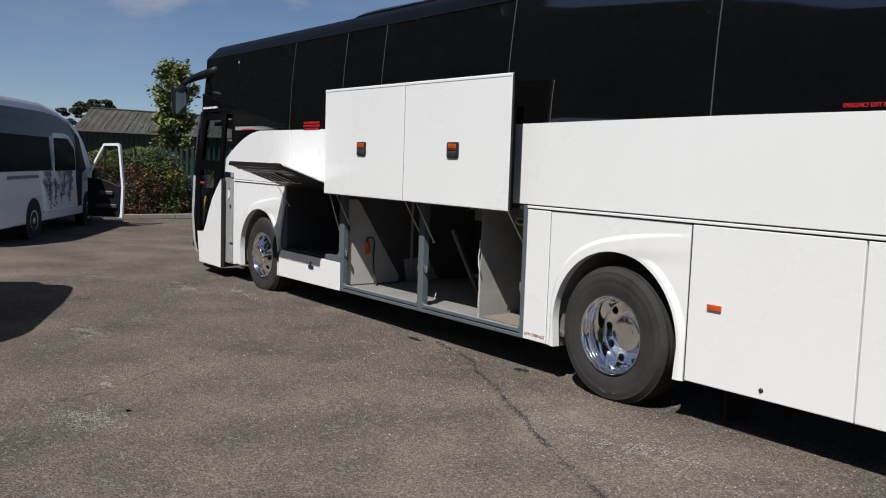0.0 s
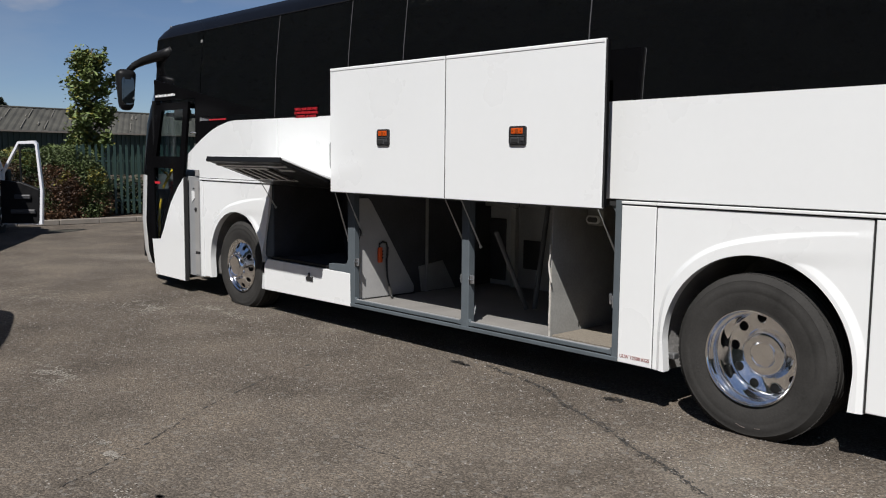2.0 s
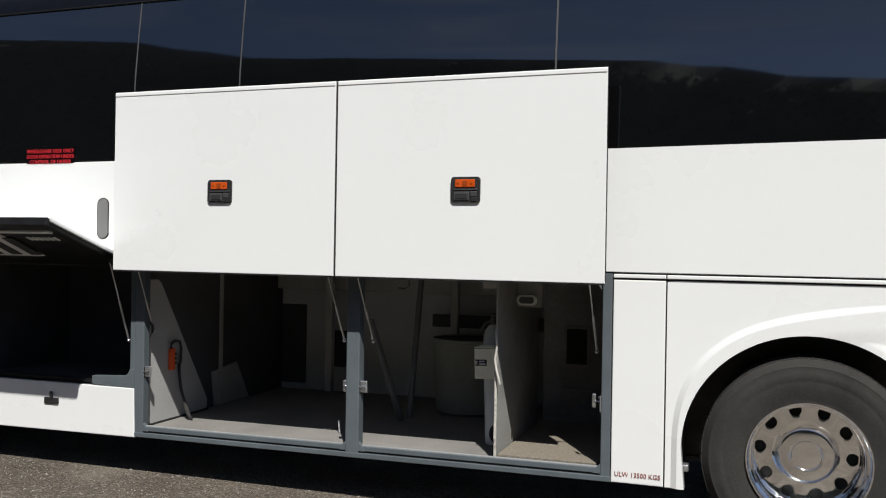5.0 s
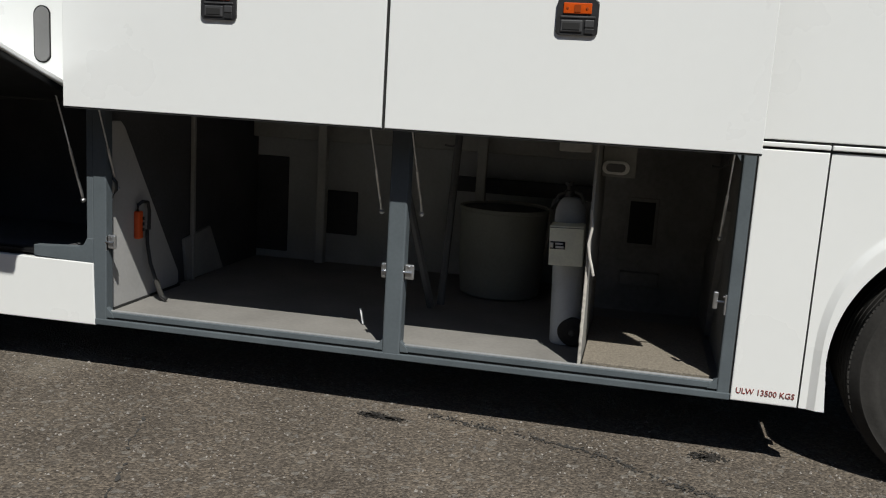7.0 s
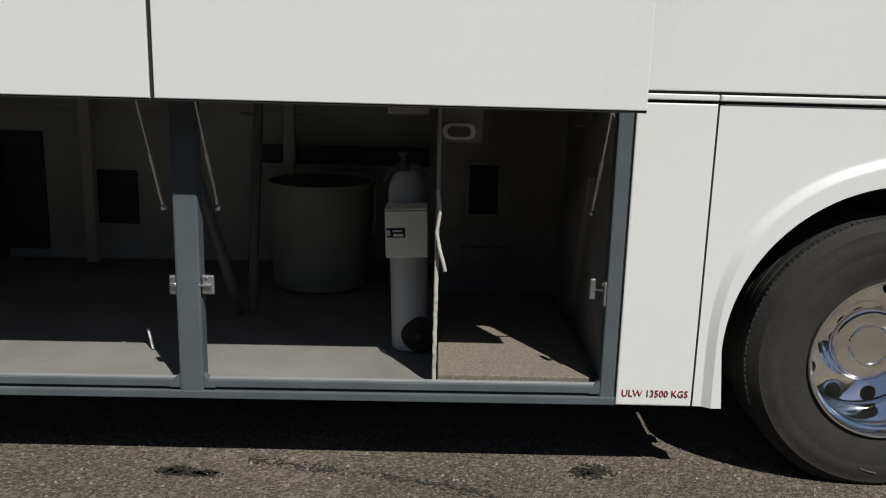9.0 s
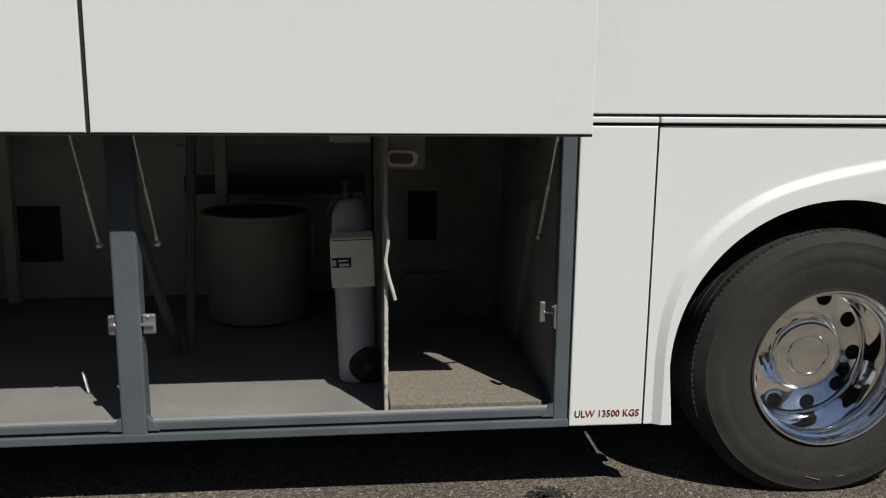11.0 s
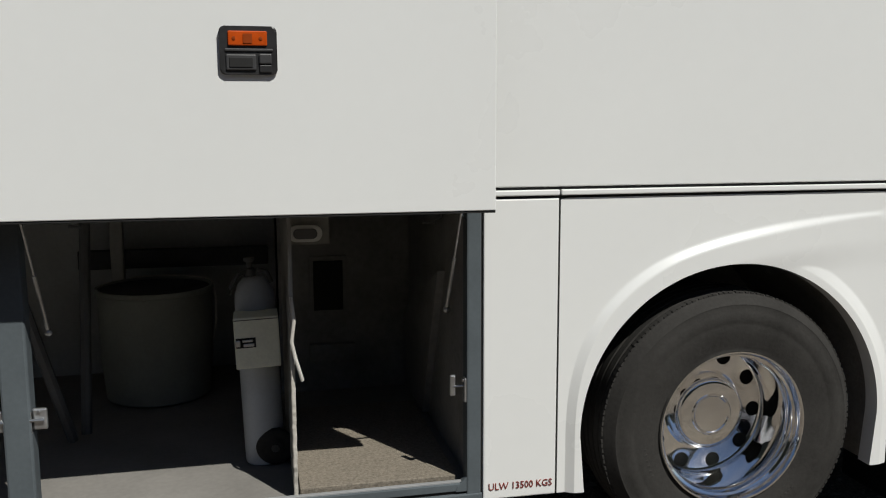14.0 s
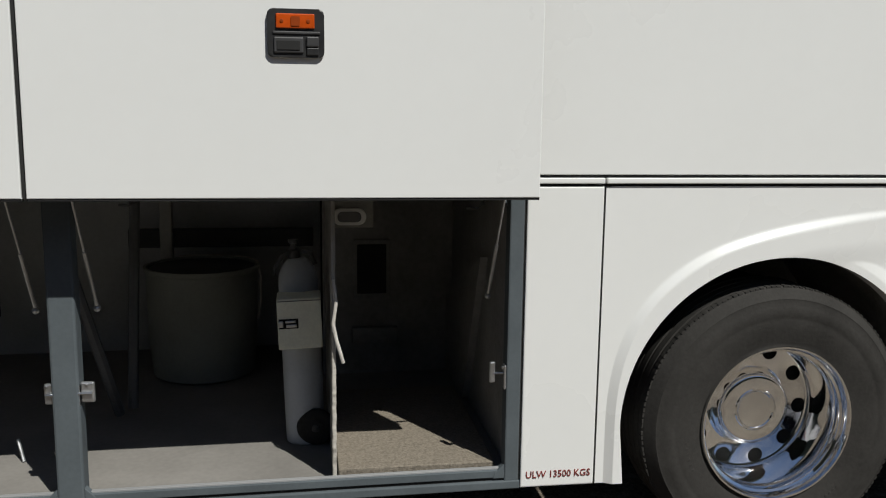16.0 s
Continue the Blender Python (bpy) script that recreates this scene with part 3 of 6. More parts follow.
# Roof: from the top of the side glass up and over.
roof_rows = []
xs_roof = [-8.22, -8.12, -8.0, -7.9, -7.5, -6.5, -6, -5.5, -5, -4.5, -4, -3.5, -3, -2.5, -2, -1.5, -1, 1, 2.6, 3.1, X_REAR]
for x in xs_roof:
    drop = 0.06 * smoothstep(-7.95, -8.25, x) if x < -7.3 else 0.05 * smoothstep(2.6, 3.3, x)
    half = [(x, i, z + (roof_rise(x) - drop) * smoothstep(3.11, 3.20, z)) for i, z in PROFILE[4:]]
    roof_rows.append(half + [(x, WIDTH - y, z) for x, y, z in reversed(half[:-1])])
sharp(part("roof", loft(roof_rows), ROOF_DARK, coach, "glossy black roof with rounded shoulder"), 50)
part("roof_front_cap", loft([[(x, y, z) for x, y, z in roof_rows[0]], [(x - 0.25, 1.25 + (y - 1.25) * 0.93, z - 0.09 - 0.12 * abs(y - 1.25)) for x, y, z in roof_rows[0]], [(x - 0.42, 1.25 + (y - 1.25) * 0.85, z - 0.26 - 0.1 * abs(y - 1.25)) for x, y, z in roof_rows[0]]]), ROOF_DARK, coach, smooth=True)
# Drip rail along the top of the side glass.
part("drip_rail", tube([(-8.12, 0.079, 3.103), (-5, 0.077, 3.105), (-2, 0.077, 3.105), (X_REAR, 0.077, 3.105)], 0.007), BLACK_TRIM, coach)
# Roof pod.
rows = []
for x, h, w in ((-4.665, 0.0, 0.76), (-4.66, 0.055, 0.78), (-4.62, 0.088, 0.80), (-4.52, 0.105, 0.82), (-4.2, 0.11, 0.83), (-3.3, 0.095, 0.84), (-2.6, 0.085, 0.84), (-2.25, 0.07, 0.82), (-1.85, 0.0, 0.76)):
    g = 3.305 + roof_rise(x)
    rows.append([(x, 1.25 - w, g - 0.04), (x, 1.25 - w, g + h * 0.55), (x, 1.25 - w + 0.07, g + h * 0.9), (x, 1.25 - w + 0.2, g + h), (x, 1.25 + w - 0.2, g + h), (x, 1.25 + w - 0.07, g + h * 0.9), (x, 1.25 + w, g + h * 0.55), (x, 1.25 + w, g - 0.04)])
sharp(part("roof_air_unit", loft(rows), ROOF_DARK, coach, "low black roof air-conditioning pod"), 60)
for x in (-4.62, -4.45):
    part("roof_bolt", lathe([(0.0, 0.02), (0.012, 0.016), (0.016, 0)], (x, 0.62, 3.395 + (x + 4.62) * 0.1), 12, "z"), ZINC, coach)

# Side glass, pane by pane, following the side's inward lean.
PANES = [-8.18, -6.985, -5.35, -4.11, -3.322, -1.328, 0.742, 2.60, X_REAR]


def glass_pane(x0, x1, lo=SILL_WIN, y_out=0.0):
    g = 0.006
    rows = []
    prof = [p for p in PROFILE[:5] if p[1] >= lo - 0.001]
    fine = []
    for (i0, z0), (i1, z1) in zip(prof, prof[1:]):
        for k in range(4):
            fine.append((i0 + (i1 - i0) * k / 4, z0 + (z1 - z0) * k / 4))
    fine.append((0.0785, 3.092))
    n = max(3, int((x1 - x0) / 0.12))
    for k in range(n + 1):
        x = x0 + g + (x1 - x0 - 2 * g) * k / n
        rows.append([(x, i - 0.004 + y_out, z) for i, z in fine])
    return loft(rows)


for x0, x1 in zip(PANES, PANES[1:]):
    if x1 <= -6.9:
        continue
    p = part("side_window", glass_pane(x0, x1), GLASS_DARK, coach, "dark tinted bonded side window", smooth=True)
for x in PANES[2:-1]:
    part("pane_seal", loft([[(x + d, i - 0.0045, z) for i, z in PROFILE[:5]] for d in (-0.005, 0.005)]), SEAL_GREY, coach, "thin grey seal between panes")
# Window backing behind the joints, far side and rear.
part("window_joint_backing", loft([[(x, i + 0.012, z) for i, z in PROFILE[:5]] for x in (-6.98, -5, -3, -1, 1, X_REAR)]), STEEL_DARK, coach)
part("far_side_wall", loft([[(x, WIDTH, 0.3), (x, WIDTH, SILL_WIN)] + [(x, WIDTH - i, z) for i, z in PROFILE[1:5]] for x in (-8.2, X_REAR)]), GLASS_DARK, coach)
part("rear_wall", plate([(0.0, 0.3), (0.0, SILL_WIN), (0.075, 3.05), (0.30, 3.29), (0.75, 3.32), (1.75, 3.32), (2.2, 3.29), (2.425, 3.05), (2.5, SILL_WIN), (2.5, 0.3)], "x", X_REAR - 0.03, X_REAR), WHITE, coach)
part("saloon_floor", box(-7.0, X_REAR - 0.05, 0.06, WIDTH - 0.05, 1.43, 1.47), CARPET_DARK, coach)
part("chassis_floor", box(-8.9, X_REAR - 0.05, 0.75, WIDTH - 0.05, 0.27, 0.30), STEEL_DARK, coach)

# Front pane over the door with a curved lower edge, and the white panel under it.
CURVE = [(-7.335, 1.655), (-7.16, 1.745), (-6.99, 1.828), (-6.83, 1.898), (-6.68, 1.955), (-6.53, 1.996), (-6.39, 2.025), (-6.28, 2.042), (-6.16, 2.05)]
part("front_upper_panel", plate([(-8.18, 2.33), (-7.10, 2.33), (-7.10, 1.78)] + [(x, z + 0.004) for x, z in CURVE[2:]] + [(-5.303, 2.055), (-5.303, 2.075), (-8.18, 2.6)], "y", -0.002, 0.02), PANEL_BLACK, coach, "black gloss panel over the front entrance")
part("side_window", glass_pane(-8.18, -6.985, 2.30), GLASS_DARK, coach, "dark tinted bonded side window", smooth=True)
part("side_window", plate([(-7.10, 1.80), (-6.99, 1.835)] + [(x, z + 0.004) for x, z in CURVE[3:]] + [(-6.16, 2.07), (-7.10, 2.34)], "y", 0.003, 0.015), PANEL_BLACK, coach)
part("front_wing_panel", plate(CURVE + [(-5.304, 2.05), (-5.304, 1.402), (-7.01, 1.402), (-7.01, 1.49), (-7.335, 1.49)], "y", -0.004, 0.03, 0.004), WHITE, coach, "white front wing panel with sweeping curved top")
part("side_band_panel", plate([(-5.288, 1.406), (X_REAR, 1.406), (X_REAR, SILL_WIN + 0.030), (0.9, SILL_WIN + 0.024), (-1.2, SILL_WIN - 0.002), (-5.288, SILL_WIN - 0.012)], "y", -0.006, 0.03, 0.004), WHITE, coach, "long white band panel under the windows")
part("waist_gap", box(-7.0, X_REAR - 0.01, 0.006, 0.02, 1.36, 1.41), BLACK_GAP, coach)
for x0, x1 in ((-7.01, -5.46), (-0.992, -0.722), (-0.716, X_REAR)):
    part("waist_moulding", box(x0, x1, -0.012, 0.02, 1.376, 1.396, 0.004), WHITE, coach)
part("interior_lining", loft([[(x, 0.045, 1.13), (x, 0.045, SILL_WIN)] for x in (-0.99, X_REAR)]), BLACK_GAP, coach)
part("interior_lining", loft([[(x, 0.045, 0.3), (x, 0.045, 1.12)] for x in (-0.985, -0.66)]), BLACK_GAP, coach)
part("interior_lining", loft([[(x, 0.045, 0.3), (x, 0.045, 1.12)] for x in (0.62, X_REAR)]), BLACK_GAP, coach)
part("interior_lining", loft([[(x, 0.040, 1.40), (x, 0.040, SILL_WIN)] for x in (-7.0, -0.99)]), BLACK_GAP, coach)


def arch_panel(x0, x1, z0, z1, cx, cz, r, ridge):
    """A wing panel round a wheel arch, with a raised lip and a tail that sweeps back."""
    def arc(t):
        if t < 0.1:
            return (cx - r + 0.018 * (1 - t / 0.1), z0 + (cz - z0) * t / 0.1)
        if t > 0.9:
            return (cx + r - 0.018 * ((t - 0.9) / 0.1), cz + (z0 - cz) * (t - 0.9) / 0.1)
        a = math.pi * (1 - (t - 0.1) / 0.8)
        return (cx + r * math.cos(a), cz + r * 0.995 * math.sin(a))

    def rim(t):
        if t < 0.1:
            return (x0, z0 + (cz - z0) * t / 0.1)
        if t > 0.9:
            return (x1, cz + (z0 - cz) * (t - 0.9) / 0.1)
        if t < 0.36:
            return (x0, cz + (z1 - cz) * (t - 0.1) / 0.26)
        if t > 0.64:
            return (x1, z1 + (cz - z1) * (t - 0.64) / 0.26)
        return (x0 + (x1 - x0) * (t - 0.36) / 0.28, z1)

    def lift(x, z):
        dx, dz = x - cx, z - cz
        rr = math.hypot(dx, max(dz, 0.0)) if dz > 0 else abs(dx)
        # left lip, then the tail
        if dx < -0.19:
            edge1 = ridge - 0.040 * smoothstep(0.50, 0.0, dz) - rr
        else:
            tail = cz + math.sqrt(ridge ** 2 - 0.19 ** 2) + 0.135 * (1 - math.exp(-(dx + 0.19) * 2.3))
            edge1 = tail - z
        if dx < -0.19 and dz < 0:
            edge1 = ridge - 0.040 - abs(dx)
        h1 = min(1.0, max(0.0, edge1 / (0.030 - 0.018 * smoothstep(0.0, 0.68, dx)))) * (0.018 - 0.014 * smoothstep(-0.15, 0.68, dx))
        # tail fades inwards
        h1 *= 1 - 0.8 * smoothstep(0.10, 0.22, edge1) * smoothstep(-0.35, -0.1, dx)
        edge2 = r + 0.075 - rr
        h2 = min(1.0, max(0.0, edge2 / 0.050)) * 0.017 * smoothstep(0.05, 0.6, dx)
        return max(h1, h2)

    bm = bmesh.new()
    n, k = 170, 72
    rows = []
    for i in range(n + 1):
        t = i / n
        (ax, az), (bx, bz) = arc(t), rim(t)
        row = []
        for j in range(k + 1):
            s = (j / k) ** 1.15
            x, z = ax + (bx - ax) * s, az + (bz - az) * s
            row.append(bm.verts.new((x, -lift(x, z), z)))
        # lip turned inwards
        inner = bm.verts.new((ax, 0.05, az))
        outer = bm.verts.new((bx, 0.025, bz))
        rows.append([inner] + row + [outer])
    for p, q in zip(rows, rows[1:]):
        for j in range(len(p) - 1):
            bm.faces.new((p[j], p[j + 1], q[j + 1], q[j]))
    return bm


sharp(part("rear_wing_panel", arch_panel(-0.714, 0.646, 0.292, 1.366, -0.024, 0.505, 0.610, 0.700), WHITE, coach, "white rear wing panel with raised wheel-arch lip"), 50)
# Front wing round the front wheel.
front_arch = arch_panel(-6.925, -5.46, 0.25, 1.366, -6.17, 0.47, 0.575, 0.665)
for v in list(front_arch.verts):
    # the rear edge is cut back along the locker opening
    cut = -5.60 + 0.14 * smoothstep(0.62, 1.34, v.co.z)
    v.co.x = min(v.co.x, cut)
sharp(part("front_wing_arch", front_arch, WHITE, coach, "white front wing panel with raised wheel-arch lip"), 50)
part("front_wing_strip", plate([(-7.01, 0.235), (-6.933, 0.235), (-6.933, 1.364), (-7.01, 1.364)], "y", -0.004, 0.03, 0.003), WHITE, coach)

# Lower skirt panels.
part("skirt_panel", plate([(-0.992, 0.292), (-0.722, 0.292), (-0.722, 1.366), (-0.992, 1.366)], "y", -0.006, 0.03, 0.005), WHITE, coach, "narrow white skirt panel with weight lettering")
part("locker_door", plate([(0.661, 0.303), (1.846, 0.315), (1.846, 1.366), (0.661, 1.366)], "y", -0.006, 0.03, 0.005), WHITE, coach, "white side locker door")
part("locker_door", plate([(1.858, 0.315), (X_REAR, 0.32), (X_REAR, 1.366), (1.858, 1.366)], "y", -0.006, 0.03, 0.005), WHITE, coach, "white side locker door")
part("lower_front_panel", plate([(-5.585, 0.245), (-4.052, 0.262), (-4.062, 0.578), (-5.45, 0.575), (-5.52, 0.58), (-5.585, 0.5)], "y", -0.006, 0.03, 0.005), WHITE, coach, "low white locker panel below the raised flap")
part("wing_gap_strip", box(0.644, 0.663, 0.004, 0.02, 0.3, 1.36), BLACK_GAP, coach)
part("wing_gap_strip", box(-0.724, -0.712, 0.004, 0.02, 0.3, 1.40), BLACK_GAP, coach)
text_mesh("weight_lettering", "ULW 13500 KGS", 0.036, RED_DARK, coach, pose(-0.854, -0.0075, 0.338, 90, 0, 0), "small dark red weight lettering", width=0.236)
# Side marker lamp, locks, the hanging flap behind the wheel.
part("side_marker_lamp", box(0.815, 0.925, -0.02, -0.004, 0.813, 0.853, 0.005), AMBER, coach, "orange side marker lamp")
part("locker_lock", lathe([(0.0, -0.014), (0.012, -0.013), (0.018, -0.005), (0.018, 0.0)], (1.25, 0, 0.367), 16), HANDLE, coach)
part("mud_flap", box(0.84, 0.87, 0.2, 0.5, 0.03, 0.32, 0.006), BLACK_TRIM, coach, "black hanging mud flap")
lk = part("flap_lock", box(-4.785, -4.665, -0.016, -0.002, 0.43, 0.475, 0.006), HANDLE, coach, "black recessed flap lock")
part("latch_tongue", tube([(-4.722, -0.012, 0.47), (-4.722, -0.02, 0.50), (-4.728, -0.012, 0.51)], 0.011), HANDLE, lk)

# Red notices and lettering on the glass, kept as plain bars where they cannot be read.
notice = part("warning_notice", box(-4.97, -4.57, -0.0065, -0.0045, 2.045, 2.16), PANEL_BLACK, coach, "three-line red notice on the dark glass")
for k, s in enumerate(("WHEELCHAIR USER ONLY", "DOOR OPERATION UNDER", "CONTROL OF DRIVER")):
    text_mesh("notice_line", s, 0.036, RED_TEXT, notice, pose(-4.77, -0.010, 2.128 - 0.036 * k, 90, 0, 0), width=0.40 - 0.05 * (k == 2))
part("warning_notice", box(-6.74, -6.36, -0.010, -0.004, 2.060, 2.076, 0.002), RED_TEXT, coach, "small one-line red notice")
for word, x, w in (("EMERGENCY", 1.722, 0.15), ("EXIT", 1.838, 0.062), ("BREAK", 1.922, 0.085), ("GLASS", 2.020, 0.085)):
    text_mesh("exit_lettering", word, 0.036, RED_TEXT, coach, pose(x, -0.008, 2.122, 90, 0, 0), "red emergency exit lettering", width=w)
address = part("web_address_bar", box(-8.14, -7.57, -0.006, -0.003, 2.372, 2.416), PANEL_BLACK, coach, "row of small white letter-high bars")
wx, wr = -8.135, random.Random(6)
while wx < -7.60:
    ww = wr.choice((0.018, 0.024, 0.030))
    part("letter_bar", box(wx, wx + ww, -0.008, -0.004, 2.378, 2.402 + wr.choice((0, 0, 0.008))), WHITE_TEXT, address)
    wx += ww + wr.choice((0.005, 0.005, 0.014))


# ---- wheels ----
def wheel(x, y0, z, front=False):
    """Tyre, polished rim with hand holes, hub and nuts. y0 is the outer face."""
    w = part("front_wheel" if front else "rear_wheel", lathe([(0.0, 0.27), (0.16, 0.27), (0.16, 0.60), (0.0, 0.60)], (x, y0, z), 32), STEEL_DARK, coach, "polished alloy wheel with black tyre")
    c = (x, y0, z)
    R = 0.498 if front else 0.512
    prof = [(0.286, 0.028), (0.292, 0.012), (0.315, 0.004), (0.36, -0.004), (0.395, -0.008), (0.405, -0.0065), (0.41, -0.009), (R - 0.068, -0.005), (R - 0.046, 0.002), (R - 0.040, 0.001), (R - 0.030, 0.008), (R - 0.012, 0.03), (R - 0.006, 0.035), (R, 0.045)]
    for k in range(4):
        a = 0.065 + 0.05 * k
        prof += [(R, a), (R - 0.013, a + 0.003), (R - 0.013, a + 0.011), (R, a + 0.014)]
    prof += [(R, 0.255), (R - 0.012, 0.275), (0.44, 0.295), (0.38, 0.30), (0.30, 0.28)]
    t = bmesh.new()
    add_lathe(t, prof, c, 96, closed=False)
    for f in [f for f in t.faces if len(f.verts) > 4]:
        t.faces.remove(f)
    # tread shoulder lugs
    lug = random.Random(17)
    for i in range(150):
        a = 2 * math.pi * (i + lug.uniform(-0.15, 0.15)) / 150
        m = Matrix.Translation(c) @ Matrix.Rotation(-a, 4, "Y")
        add_box(t, R - 0.016, R + lug.uniform(0.0, 0.002), 0.036, 0.062, -0.0072, 0.0072, 0, m)
    # moulded sidewall lettering, kept as plain bars
    for a0, n_bars, step in ((5.1, 9, 0.05), (3.3, 6, 0.06)):
        for i in range(n_bars):
            m = Matrix.Translation(c) @ Matrix.Rotation(-(a0 + i * step), 4, "Y")
            add_box(t, 0.356, 0.376, -0.0050, 0.0, -0.005, 0.005, 0.001, m, 1)
    # the tyre stands flattened on the ground
    for v in t.verts:
        v.co.z = max(v.co.z, 0.002)
    sharp(part("tyre", t, RUBBER, w, "black ribbed coach tyre"), 40)
    if not front:
        for dx, dz, l_, tilt in ((-0.03, -0.425, 0.050, 14), (-0.055, -0.417, 0.022, 18), (0.075, -0.418, 0.034, -6)):
            scuff = box(-l_ / 2, l_ / 2, -0.0098, -0.006, -0.0022, 0.0022, 0.0008, pose(x + dx, y0, z + dz, 0, tilt, 0))
            part("scuff_mark", scuff, SCUFF, w, "pale scuff mark")
    if not front:
        inner = lathe([(0.30, 0.36), (0.44, 0.35), (0.485, 0.38), (0.485, 0.60), (0.44, 0.63), (0.30, 0.62)], c, 64)
        part("inner_tyre", inner, RUBBER, w, smooth=True)
        bowl = [(0.294, 0.014), (0.297, 0.004), (0.294, -0.003), (0.288, -0.002), (0.282, 0.006), (0.279, 0.014), (0.2775, 0.030), (0.269, 0.035), (0.2675, 0.040), (0.2665, 0.058), (0.262, 0.064), (0.2605, 0.072), (0.2605, 0.12), (0.2625, 0.165), (0.2650, 0.198), (0.2650, 0.214), (0.2620, 0.226), (0.2560, 0.2335), (0.2500, 0.2355)]
        y_disc, r0, r1, rc, rh = 0.236, 0.148, 0.280, 0.224, 0.031
        hub = [(0.164, 0.236), (0.155, 0.231), (0.150, 0.220), (0.147, 0.205), (0.146, 0.190), (0.142, 0.178), (0.136, 0.171), (0.130, 0.168), (0.122, 0.167), (0.084, 0.165), (0.080, 0.162), (0.075, 0.162), (0.071, 0.165), (0.030, 0.1645), (0.0, 0.164)]
    else:
        bowl = [(0.292, 0.014), (0.296, 0.004), (0.293, -0.003), (0.287, -0.002), (0.281, 0.006), (0.276, 0.020), (0.273, 0.027), (0.267, 0.028), (0.262, 0.022), (0.256, 0.0166)]
        y_disc, r0, r1, rc, rh = -0.040, 0.155, 0.256, 0.218, 0.026
        hub = [(0.162, -0.033), (0.156, -0.040), (0.150, -0.036), (0.143, -0.028), (0.137, -0.030), (0.133, -0.046), (0.129, -0.066), (0.121, -0.077), (0.108, -0.081), (0.102, -0.077), (0.096, -0.070), (0.060, -0.068), (0.0, -0.066)]
    cone = 0.56 if front else 0.0
    b = bmesh.new()
    add_lathe(b, bowl, c, 96)
    for f in [f for f in b.faces if len(f.verts) > 4]:
        b.faces.remove(f)
    sharp(part("rim", b, CHROME, w, "polished alloy rim"), 30)
    d = bmesh.new()
    q = 24
    half = math.pi / 10
    for k in range(10):
        th0 = 2 * math.pi * k / 10 + radians(-4.2)
        ring = []
        for j in range(q):
            a = 2 * math.pi * j / q + 2 * math.pi / q / 2
            ca, sa = math.cos(a), math.sin(a)
            hx, hz = rc + rh * ca, rh * sa
            s = 1 / max(abs(ca), abs(sa))
            rr = rc + (((r1 - rc) if ca > 0 else (rc - r0)) * ca * s)
            th = half * sa * s

            def at(px, pz, yy):
                r_, a_ = px, pz
                return d.verts.new((x + r_ * math.cos(th0 + a_), y0 + yy + cone * (r_ - r0), z + r_ * math.sin(th0 + a_)))
            hr, ha = math.hypot(hx, hz), math.atan2(hz, hx)
            ring.append((at(rr, th, y_disc), at(hr + 0.3 * (rr - hr), ha + 0.3 * (th - ha), y_disc + 0.0005), at(hr, ha, y_disc + 0.002), at(hr, ha, y_disc + 0.04)))
        for j in range(q):
            p_, q_ = ring[j], ring[(j + 1) % q]
            for i in range(3):
                d.faces.new((p_[i], p_[i + 1], q_[i + 1], q_[i]))
    bmesh.ops.remove_doubles(d, verts=d.verts, dist=0.0008)
    sharp(part("wheel_disc", d, CHROME, w, "polished disc with ten round hand holes"), 40)
    part("disc_shadow_plate", lathe([(0.0, y_disc + 0.05 + cone * 0.1), (0.262, y_disc + 0.045 + cone * 0.1), (0.262, y_disc + 0.06 + cone * 0.1), (0.0, y_disc + 0.065 + cone * 0.1)], c, 40), HOLE, w)
    h = bmesh.new()
    add_lathe(h, hub, c, 64)
    for f in [f for f in h.faces if len(f.verts) > 20]:
        h.faces.remove(f)
    sharp(part("hub_cap", h, CHROME, w, "polished round hub cap"), 30)
    if front:
        for k in range(10):
            a = 2 * math.pi * k / 10 + 0.2
            part("wheel_nut", lathe([(0.013, -0.028), (0.013, -0.044), (0.010, -0.050), (0.0, -0.052)], (x + 0.147 * math.cos(a), y0, z + 0.147 * math.sin(a)), 12), CHROME, w, smooth=True)
    return w


wheel(-0.024, -0.014, 0.488)
wheel(-6.12, 0.02, 0.446, True)
# Wheel housings.
for cx, cz, r in ((-0.024, 0.50, 0.635), (-6.17, 0.47, 0.60)):
    rows = []
    for y in (0.035, 0.4, 0.8):
        rows.append([(cx - r, y, 0.28)] + [(cx + r * math.cos(math.pi * (1 - i / 20)), y, cz + r * math.sin(math.pi * (1 - i / 20))) for i in range(21)] + [(cx + r, y, 0.28)])
    part("wheel_housing", loft(rows), UNDERSEAL, coach, smooth=True)
    part("wheel_housing_back", box(cx - r, cx + r, 0.79, 0.80, 0.28, cz + r), UNDERSEAL, coach)
part("arch_bracket", box(-0.66, -0.60, 0.08, 0.14, 0.36, 0.40, 0.008), ZINC, coach)

# ---- luggage bay ----
def bay_z(x):
    """The bay floor's height, which falls a little towards the front axle."""
    return 0.318 + 0.0075 * (x + 4.03)


def bay_bar(name, x0, x1, y0, y1, lo, hi, mat, label="", bevel=0.003):
    """A bar along the bay that keeps to the fall of its floor."""
    return part(name, plate([(x0, bay_z(x0) + lo), (x1, bay_z(x1) + lo), (x1, bay_z(x1) + hi), (x0, bay_z(x0) + hi)], "y", y0, y1, bevel), mat, coach, label)


